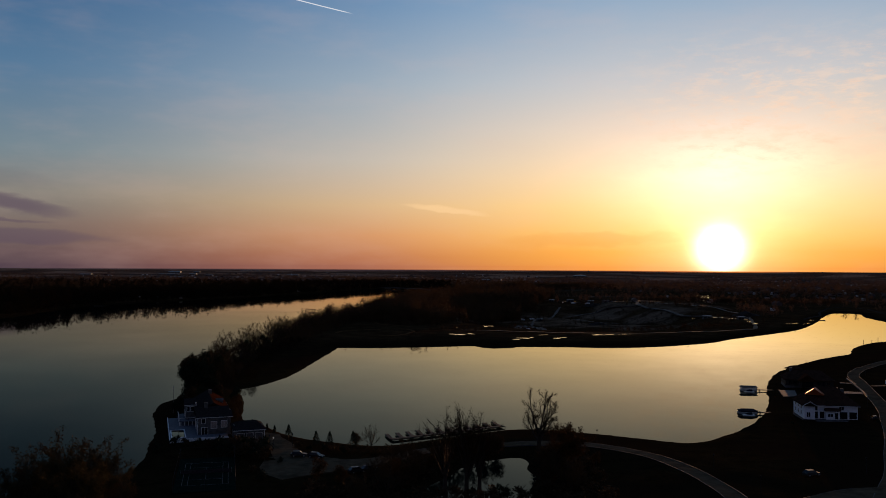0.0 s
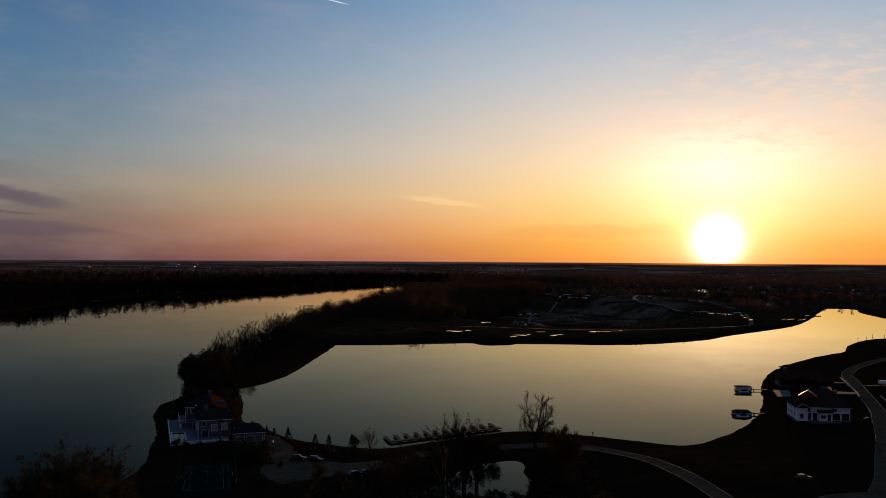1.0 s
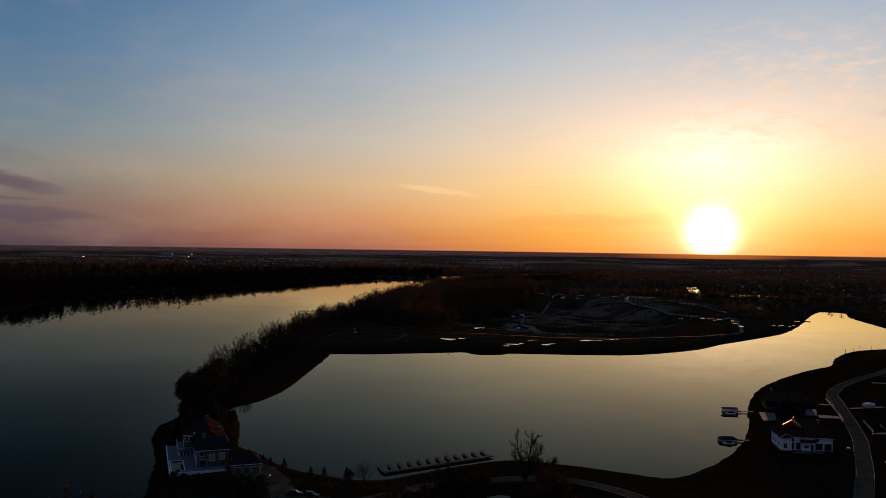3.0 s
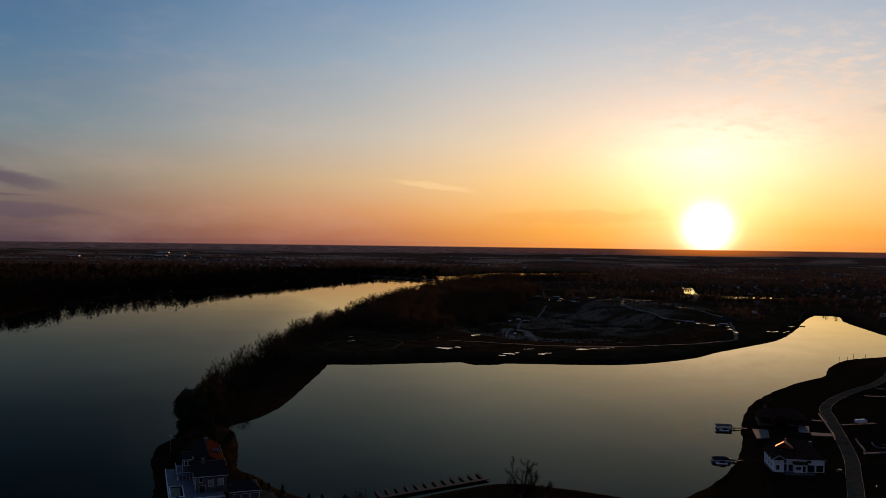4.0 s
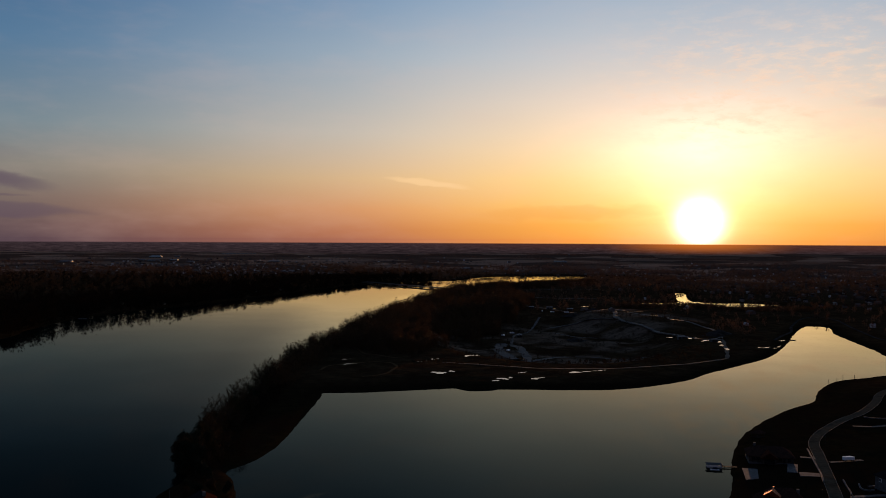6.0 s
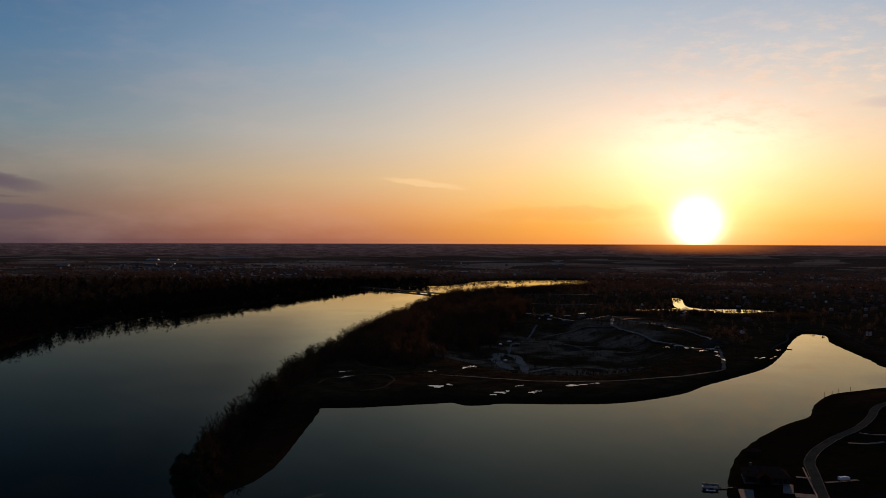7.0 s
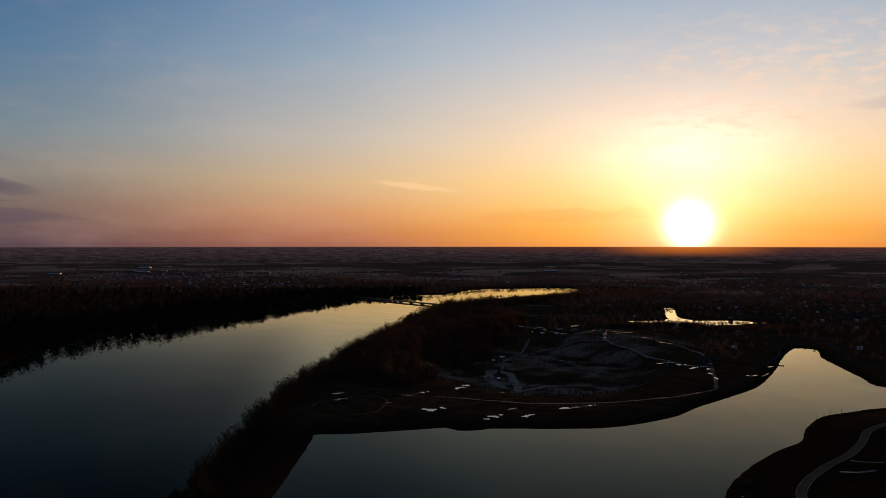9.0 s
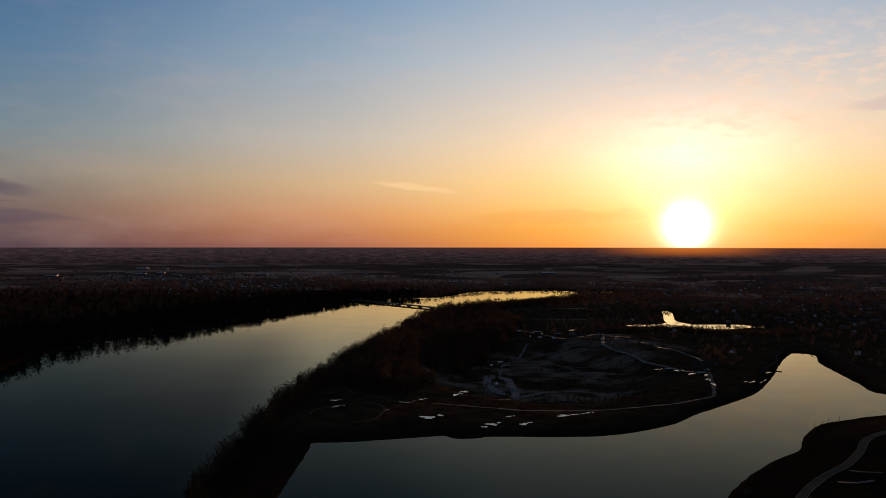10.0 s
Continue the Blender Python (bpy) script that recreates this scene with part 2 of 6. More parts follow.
def ground_material():
    """Dormant spring grass, with bare gravel where the attribute 'bare' says so and patchwork fields far off, paled to
    paint in haze.
    """
    m = bpy.data.materials.new("dormant_grass")
    m.use_nodes = True
    t = Tree(m.node_tree)
    co = t.node("ShaderNodeTexCoord").outputs["Object"]
    big, mid, small = t.noise(co, 0.02, 4.0, 0.6), t.noise(co, 0.15, 4.0, 0.65), t.noise(co, 1.6, 3.0, 0.6)
    f = t.span(t.math("ADD", t.math("MULTIPLY", mid, 0.6), t.math("MULTIPLY", small, 0.4)), 0.3, 0.7)
    grass = t.mix(f, (0.008, 0.006, 0.003, 1), (0.024, 0.016, 0.007, 1))
    grass = t.mix(t.span(big, 0.42, 0.62), grass, (0.015, 0.009, 0.005, 1))
    gravel = t.mix(f, (0.075, 0.050, 0.032, 1), (0.20, 0.134, 0.086, 1))
    gravel = t.mix(t.span(t.noise(co, 0.03, 5.0, 0.7), 0.5, 0.62), gravel, (0.045, 0.028, 0.016, 1))
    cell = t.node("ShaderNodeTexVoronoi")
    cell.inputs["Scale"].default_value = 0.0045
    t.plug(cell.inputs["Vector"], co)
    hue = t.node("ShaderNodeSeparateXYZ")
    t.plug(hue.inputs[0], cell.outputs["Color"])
    # Field tones are lifted so distant haze is put into their colour.
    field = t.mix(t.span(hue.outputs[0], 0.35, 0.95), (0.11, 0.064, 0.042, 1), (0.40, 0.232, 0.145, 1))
    # Land beyond the bay is browner: evening glare is partly put into this colour.
    dry = t.mix(f, (0.024, 0.014, 0.007, 1), (0.08, 0.047, 0.021, 1))
    dry = t.mix(t.span(t.noise(co, 0.045, 5.0, 0.7), 0.46, 0.6), dry, (0.035, 0.017, 0.008, 1))
    mead = t.node("ShaderNodeAttribute")
    mead.attribute_name = "meadow"
    grass = t.mix(mead.outputs["Fac"], grass, dry)
    attr = t.node("ShaderNodeAttribute")
    attr.attribute_name = "bare"
    away = t.node("ShaderNodeAttribute")
    away.attribute_name = "fields"
    c = t.mix(t.span(attr.outputs["Fac"], 0.2, 0.7), grass, gravel)
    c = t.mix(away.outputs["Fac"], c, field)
    b = t.node("ShaderNodeBsdfPrincipled")
    t.plug(b.inputs["Base Color"], c)
    b.inputs["Roughness"].default_value, b.inputs["Specular IOR Level"].default_value = 1.0, 0.0
    n = t.node("ShaderNodeBump")
    n.inputs["Strength"].default_value, n.inputs["Distance"].default_value = 0.7, 0.25
    t.plug(n.inputs["Height"], t.math("ADD", small, t.math("MULTIPLY", mid, 2.5)))
    t.plug(b.inputs["Normal"], n.outputs[0])
    t.plug(t.node("ShaderNodeOutputMaterial").inputs[0], b.outputs[0])
    return m


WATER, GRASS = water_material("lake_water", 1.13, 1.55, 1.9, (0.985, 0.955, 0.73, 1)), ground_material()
SHALLOW = water_material("puddle_water", 1.33, 1.0, 1.0, (1, 1, 1, 1))
BARK = surface("bark", ((0.02, 0.015, 0.011), (0.06, 0.045, 0.033)), 2.0, 0.95, bump=0.02)
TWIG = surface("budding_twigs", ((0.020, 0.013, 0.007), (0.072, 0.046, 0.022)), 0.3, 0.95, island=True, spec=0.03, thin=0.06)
# Darker copy of the twigs above; shade in the woods is put into it.
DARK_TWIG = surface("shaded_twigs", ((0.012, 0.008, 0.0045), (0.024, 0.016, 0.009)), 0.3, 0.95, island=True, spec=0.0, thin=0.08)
OLIVE = surface("olive_buds", ((0.026, 0.020, 0.007), (0.042, 0.033, 0.014)), 0.3, 0.95, island=True, spec=0.03, thin=0.22)
BUDS = surface("orange_buds", ((0.018, 0.010, 0.004), (0.042, 0.023, 0.009)), 0.3, 0.95, island=True, spec=0.03, thin=0.25)
# Next two are paled twig colours: haze over the far woods is painted in.
HAZE_TWIG = surface("haze_paled_twigs", ((0.12, 0.074, 0.052), (0.20, 0.124, 0.088)), 0.01, 0.95, island=True, spec=0.0, thin=0.1)
FAR_TWIG = surface("haze_paled_woods", ((0.10, 0.057, 0.033), (0.18, 0.103, 0.059)), 0.01, 0.95, island=True, spec=0.0, thin=0.12)
BROWN_TWIG = surface("brown_twigs", ((0.040, 0.022, 0.011), (0.115, 0.062, 0.027)), 0.02, 0.95, island=True, spec=0.03, thin=0.14)
NEEDLE = surface("conifer_needles", ((0.008, 0.012, 0.006), (0.02, 0.028, 0.012)), 0.8, 0.95, island=True, spec=0.1)
RUST = surface("old_leaves", ((0.018, 0.011, 0.005), (0.048, 0.026, 0.010)), 0.3, 0.95, island=True, spec=0.03, thin=0.18)


# ---- the lie of the land ----
def curve_through(points, steps=5, closed=False):
    """A smooth line through the corners of a plan."""
    p = np.array(points, float)
    n = len(p)
    out = []
    for i in range(n if closed else n - 1):
        a, b, c, d = (p[(i + k) % n] if closed else p[min(max(i + k, 0), n - 1)] for k in (-1, 0, 1, 2))
        for s in range(steps):
            u = s / steps
            out.append(0.5 * (2 * b + (c - a) * u + (2 * a - 5 * b + 4 * c - d) * u * u + (3 * b - a - 3 * c + d) * u ** 3))
    if not closed:
        out.append(p[-1])
    return np.array(out)


WEST_LAKE = [(-1200, -600), (-120, -600), (-112, 60), (-95, 170), (-87, 212), (-85, 246), (-90.5, 272), (-98, 299), (-108, 326), (-113, 346), (-113, 360), (-109, 374), (-111, 386),
             (-117, 402), (-126, 470), (-127, 560), (-123, 690), (-111, 850), (-94, 960), (-68, 1080), (-37, 1308), (7, 1572), (48, 1750), (62, 1815), (150, 1930)]
UPPER_LAKE = [(300, 2086), (435, 2369), (428, 2512), (174, 2456), (60, 2215), (0, 2180), (-70, 2120), (-150, 2080), (-190, 1939), (-240, 1806), (-305, 1566), (-365, 1385), (-423, 1283), (-448, 1204),
              (-470, 1110), (-460, 977), (-450, 880), (-480, 700), (-600, 400), (-800, 0)]
BAY_SOUTH = [(620, 712), (500, 702), (378, 679), (337, 661), (308, 645), (280, 609), (268, 588), (254, 562.5), (228, 538), (207, 513.5), (193, 496), (179, 476), (169, 460), (159, 440), (149.5, 418), (140, 393), (132.5, 370), (120.5, 342), (109, 320), (95.5, 301),
             (83, 287.5), (73, 282.5), (62, 288.5), (50, 295), (39, 299.5), (32, 303), (19, 301.5), (9, 295.5), (-6, 284.5), (-16, 277), (-26, 275.5), (-36, 280), (-42, 283), (-49, 288), (-55.5, 295.5), (-65.5, 310), (-71, 315), (-74.5, 323), (-77.5, 337), (-81.5, 354), (-88, 377)]
BAY_NORTH = [(-94, 390), (-85.5, 408), (-79, 440), (-77, 490), (-75.5, 540), (-75, 570), (-75, 582), (-75.5, 590), (-73, 593.5), (-66, 594), (-50, 595), (-22, 602.5), (6, 610.5), (18, 613.5), (24, 608), (33, 607.5), (46, 609.5), (70, 609), (103, 607.5), (137, 611), (168, 627), (199, 652), (223, 683), (268, 731),
             (315, 786), (373, 888), (404, 950), (442, 1020), (476, 1070), (490, 1045), (466, 985), (449, 906), (435, 832), (428, 775), (500, 745), (610, 738)]
FAR_POND = [(350, 1440), (400, 1462), (430, 1476), (441, 1530), (460, 1600), (497, 1735), (511, 1725), (478, 1600), (465, 1552), (459, 1487), (482, 1450), (530, 1455), (575, 1420), (548, 1395), (472, 1380), (410, 1410)]
NEAR_POND = [(17, 260), (20, 261), (22.5, 255), (21.5, 246), (23, 238), (21, 228), (20.5, 219), (16, 216.5), (8, 217.5), (0, 216.5), (-10, 217), (-5, 228), (1, 240), (4.5, 249), (10, 256), (14, 258)]
TARN = [(505, 2440), (545, 2470), (575, 2430), (540, 2405)]
WATERS = [curve_through(p, 4, True) for p in (WEST_LAKE + UPPER_LAKE, BAY_SOUTH + BAY_NORTH, FAR_POND, NEAR_POND, TARN)]


def shore_distance(px, py, polys):
    """Metres to the nearest shore, counted positive on land and negative in the water."""
    best = np.full(px.shape, 1e9)
    inside = np.zeros(px.shape, bool)
    for poly in polys:
        a, b = poly, np.roll(poly, -1, 0)
        odd = np.zeros(px.shape, bool)
        for (x0, y0), (x1, y1) in zip(a, b):
            dx, dy = x1 - x0, y1 - y0
            u = np.clip(((px - x0) * dx + (py - y0) * dy) / (dx * dx + dy * dy + 1e-9), 0, 1)
            best = np.minimum(best, (px - x0 - u * dx) ** 2 + (py - y0 - u * dy) ** 2)
            if y0 != y1:
                odd ^= ((y0 > py) != (y1 > py)) & (px < dx * (py - y0) / dy + x0)
        inside |= odd
    return np.where(inside, -1, 1) * np.sqrt(best)


def ripple(x, y, size, seed=0.0):
    """Smooth pseudo-random relief, about -1 to 1."""
    x, y = x / size, y / size
    return (np.sin(x * 1.7 + 1.3 * np.sin(y * 1.1 + seed) + seed) + np.sin(y * 1.9 + 1.7 * np.sin(x * 0.9 - seed) + 2 * seed) + np.sin((x + y) * 1.3 + seed * 3) + 0.5 * np.sin((x - 2 * y) * 2.3 + seed)) / 3.5


def step(v, a, b):
    u = np.clip((v - a) / (b - a), 0, 1)
    return u * u * (3 - 2 * u)


def bell(x, y, cx, cy, rx, ry):
    return step(((x - cx) / rx) ** 2 + ((y - cy) / ry) ** 2, 1.0, 0.35)


def land(x, y):
    """Height of the ground and its distance from the shore."""
    x, y = np.asarray(x, float), np.asarray(y, float)
    d = shore_distance(x, y, WATERS) + 0.45 * ripple(x, y, 6, 2.0) + 0.2 * ripple(x, y, 2.3, 1.0)
    h = np.where(d < 0, np.maximum(d * 0.4, -3.0), 0.4 * np.minimum(d, 0.6) + 0.86 * step(d, 0, 5) + 1.2 * step(d, 4, 40))
    # a dark bluff faces the bay along the peninsula
    bay = shore_distance(x, y, WATERS[1:2])
    bluff = step(y - 580 - 0.62 * np.maximum(x - 100, 0), 0, 15) * step(x, 420, 330) * (1 + 0.25 * ripple(x, y, 24, 4.0) + 0.12 * ripple(x, y, 9, 1.0))
    h = h + 0.9 * bluff * step(d, 1, 17) * step(bay, 130, 60)
    h = h + 0.9 * bell(x, y, 33, 616, 16, 18) * step(d, 0, 3)
    inland = step(d, 10, 60)
    h = h + inland * (0.5 * ripple(x, y, 28, 3.0) + 0.15 * ripple(x, y, 7, 4.0))
    h = h + step(d, 60, 400) * (2.0 + 2.0 * ripple(x, y, 210, 5.0)) * step(y, 700, 1400)
    pit = bell(x, y, 130, 960, 150, 250)
    h = h - pit * (13 + 3.0 * ripple(x, y, 40, 6.0)) * step(d, 20, 70)
    h = h + bell(x, y, 275, 1130, 90, 150) * (5 + 2.0 * ripple(x, y, 22, 3.0)) + bell(x, y, -40, 1000, 60, 250) * 4
    h = h + 5.0 * bell(x, y, 190, 1800, 230, 260) * step(d, 15, 90)
    far = np.hypot(x, y)
    h = h + step(far, 2500, 5600) * 24 + step(far, 2300, 3500) * 5 * ripple(x, y, 520, 7.0)
    return h, d


def mesh_object(name, verts, faces, material, smooth=True):
    me = bpy.data.meshes.new(name)
    verts, faces = np.asarray(verts, np.float32), np.asarray(faces, np.int32)
    k = faces.shape[1]
    me.vertices.add(len(verts))
    me.vertices.foreach_set("co", verts.ravel())
    me.loops.add(faces.size)
    me.loops.foreach_set("vertex_index", faces.ravel())
    me.polygons.add(len(faces))
    me.polygons.foreach_set("loop_start", np.arange(0, faces.size, k, dtype=np.int32))
    me.polygons.foreach_set("use_smooth", np.full(len(faces), smooth))
    me.update(calc_edges=True)
    me.materials.append(material)
    return new(name, me)


def spread(dense, low, high):
    """Grid lines: even over the dense stretch, then ever wider out to low and high."""
    a, b, s = dense
    mid = list(np.arange(a, b + s, s))
    up, w = [mid[-1]], s
    while up[-1] < high:
        w *= 1.035
        up.append(up[-1] + w)
    down, w = [mid[0]], s
    while down[-1] > low:
        w *= 1.035
        down.append(down[-1] - w)
    return np.array(down[:0:-1] + mid + up[1:])


GX, GY = spread((-145, 330, 2.4), -4800, 4800), spread((170, 720, 2.4), -2500, 4850)
MX, MY = np.meshgrid(GX, GY)
MH, MD = land(MX, MY)


def grid_height(x, y):
    """Height of the ground sheet itself, between its grid lines."""
    x, y = np.asarray(x, float), np.asarray(y, float)
    i, j = np.clip(np.searchsorted(GX, x) - 1, 0, len(GX) - 2), np.clip(np.searchsorted(GY, y) - 1, 0, len(GY) - 2)
    u, v = (x - GX[i]) / (GX[i + 1] - GX[i]), (y - GY[j]) / (GY[j + 1] - GY[j])
    return (MH[j, i] * (1 - u) + MH[j, i + 1] * u) * (1 - v) + (MH[j + 1, i] * (1 - u) + MH[j + 1, i + 1] * u) * v


def build_ground():
    ny, nx = MX.shape
    idx = np.arange(nx * ny).reshape(ny, nx)
    quads = np.stack([idx[:-1, :-1], idx[:-1, 1:], idx[1:, 1:], idx[1:, :-1]], -1).reshape(-1, 4)
    ob = mesh_object("ground", np.stack([MX, MY, MH], -1).reshape(-1, 3), quads, GRASS)
    bare = bell(MX, MY, 130, 960, 165, 270) * (0.37 + 0.4 * ripple(MX, MY, 45, 8.0) + 0.3 * ripple(MX + 0.6 * MY, MY - 0.5 * MX, 21, 2.0) + 0.3 * ripple(MX - 0.4 * MY, MY, 11, 5.0)) + (0.45 + 0.4 * ripple(MX, MY, 28, 4.0)) * bell(MX, MY, 275, 1130, 100, 160)
    bare = bare + 0.3 * bell(MX, MY, 300, 1500, 120, 120)
    meadow = step(MY, 560, 680) * step(MD, 4, 22) * (0.8 + 0.3 * ripple(MX, MY, 40, 3.0))
    # 'fields' grows with distance and brings in the haze-paled tones.
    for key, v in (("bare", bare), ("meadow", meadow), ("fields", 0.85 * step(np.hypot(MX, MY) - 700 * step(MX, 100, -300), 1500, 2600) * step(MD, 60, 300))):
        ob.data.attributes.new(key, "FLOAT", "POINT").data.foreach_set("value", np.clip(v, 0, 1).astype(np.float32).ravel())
    tagged(ob, "dark dormant grass and bare gravel round the lake", "ground", kind="structure")
    near = MD < 14
    cell = (near[:-1, :-1] | near[:-1, 1:] | near[1:, 1:] | near[1:, :-1]) & (MH[:-1, :-1] > -4) & (MY[:-1, :-1] > -700)
    pick = quads.reshape(ny - 1, nx - 1, 4)[cell]
    used, flat = np.unique(pick, return_inverse=True)
    v = np.stack([MX.ravel()[used], MY.ravel()[used], np.zeros(len(used))], -1)
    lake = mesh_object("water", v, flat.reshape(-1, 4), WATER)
    # Reflection is weakened toward the west to paint in the darker side.
    west_dim = step(v[:, 0] + 0.1 * v[:, 1], -10, -110) * step(v[:, 1], 1700, 900) * (0.9 + 0.1 * ripple(v[:, 0], v[:, 1], 90, 2.0))
    west_dim = np.maximum(west_dim, 0.3 * step(v[:, 0], 50, -60) * step(v[:, 1], 900, 700))
    lake.data.attributes.new("west_dim", "FLOAT", "POINT").data.foreach_set("value", west_dim.astype(np.float32))
    tagged(lake, "calm dark lake water mirroring the evening sky", "lake", kind="structure")


build_ground()


# ---- woods ----
RNG = np.random.default_rng(7)


def brush(count, low, high, wide, size, rng, shape=1.0):
    """A loose crown: many small slanted leaf clumps inside an uneven egg."""
    p = rng.normal(size=(count, 3))
    p /= np.linalg.norm(p, axis=1)[:, None]
    r = rng.random(count) ** 0.45
    lump = 1 + 0.28 * np.sin(p[:, 0] * 5 + rng.random() * 6) * np.cos(p[:, 2] * 4 + p[:, 1] * 3)
    c = p * (r * lump)[:, None]
    top = (c[:, 2] + 1) / 2
    c[:, :2] *= wide * (1 - (0.35 * shape) * np.maximum(top - 0.45, 0)[:, None] * 2)
    c[:, 2] = low + (high - low) * top
    tri = rng.normal(size=(count, 3, 3)) * size
    tri[:, :, 2] *= 0.9
    return (c[:, None, :] + tri).reshape(-1, 3)


def stem(high, r, sides=4):
    a = np.arange(sides) * 2 * math.pi / sides
    lo = np.stack([np.cos(a) * r, np.sin(a) * r, np.full(sides, -0.4)], -1)
    hi = np.stack([np.cos(a) * r * 0.4, np.sin(a) * r * 0.4, np.full(sides, high)], -1)
    tri = []
    for i in range(sides):
        j = (i + 1) % sides
        tri += [lo[i], lo[j], hi[j], lo[i], hi[j], hi[i]]
    return np.array(tri)


def rounded(count, low, high, wide, size, rng, lobes=7, limb=0.05):
    """A bare deciduous crown: clumps of twigs in a few rounded lobes, each held by a limb."""
    out = []
    for k in range(lobes):
        a, u = k * 2.4 + rng.random(), (k + 0.5) / lobes
        r = wide * (0.62 - 0.42 * u) * (0.7 + 0.5 * rng.random())
        c = np.array([math.cos(a) * r, math.sin(a) * r, low + (high - low) * (0.28 + 0.5 * u + 0.1 * rng.normal())])
        p = rng.normal(size=(count // lobes, 3))
        p /= np.linalg.norm(p, axis=1)[:, None]
        p *= (rng.random(len(p)) ** 0.4 * wide * rng.uniform(0.36, 0.52))[:, None] * [1, 1, (high - low) / wide * 0.42]
        out.append((c + p)[:, None, :] + rng.normal(size=(len(p), 3, 3)) * size)
        foot = np.array([0, 0, max(0.0, low) + 0.12 * (high - low)])
        side = np.array([-math.sin(a), math.cos(a), 0.0]) * limb * wide * 0.4
        out.append(np.array([[foot - side, foot + side, c], [foot - [0, 0, limb * wide], foot + [0, 0, limb * wide], c]]))
    return np.concatenate(out).reshape(-1, 3)


def wood(name, places, sizes, kinds, material, label):
    """One joined mesh of trees that nobody could count."""
    out = []
    turn = RNG.random(len(places)) * 6.283
    pick = RNG.integers(0, len(kinds), len(places))
    for k, kind in enumerate(kinds):
        sel = pick == k
        p, s, a = places[sel], sizes[sel], turn[sel]
        c, n = np.cos(a)[:, None], np.sin(a)[:, None]
        x = (kind[None, :, 0] * c - kind[None, :, 1] * n) * s[:, None] + p[:, 0:1]
        y = (kind[None, :, 0] * n + kind[None, :, 1] * c) * s[:, None] + p[:, 1:2]
        z = kind[None, :, 2] * s[:, None] * (0.85 + 0.3 * RNG.random((len(p), 1))) + p[:, 2:3]
        out.append(np.stack([x, y, z], -1).reshape(-1, 3))
    v = np.concatenate(out)
    ob = mesh_object(name, v, np.arange(len(v)).reshape(-1, 3), material, False)
    return tagged(ob, label, "woodland", kind="stuff")


def scatter(count, x0, x1, y0, y1, keep):
    x, y = RNG.uniform(x0, x1, count), RNG.uniform(y0, y1, count)
    h, d = land(x, y)
    ok = (d > 1.5) & (RNG.random(count) < keep(x, y, d))
    return np.stack([x, y, h - 0.1], -1)[ok]


def left_edge(y):
    return np.interp(y, [380, 470, 560, 690, 850, 960, 1080, 1308, 1572, 1750], [-112, -126, -127, -123, -111, -94, -68, -37, 7, 48])


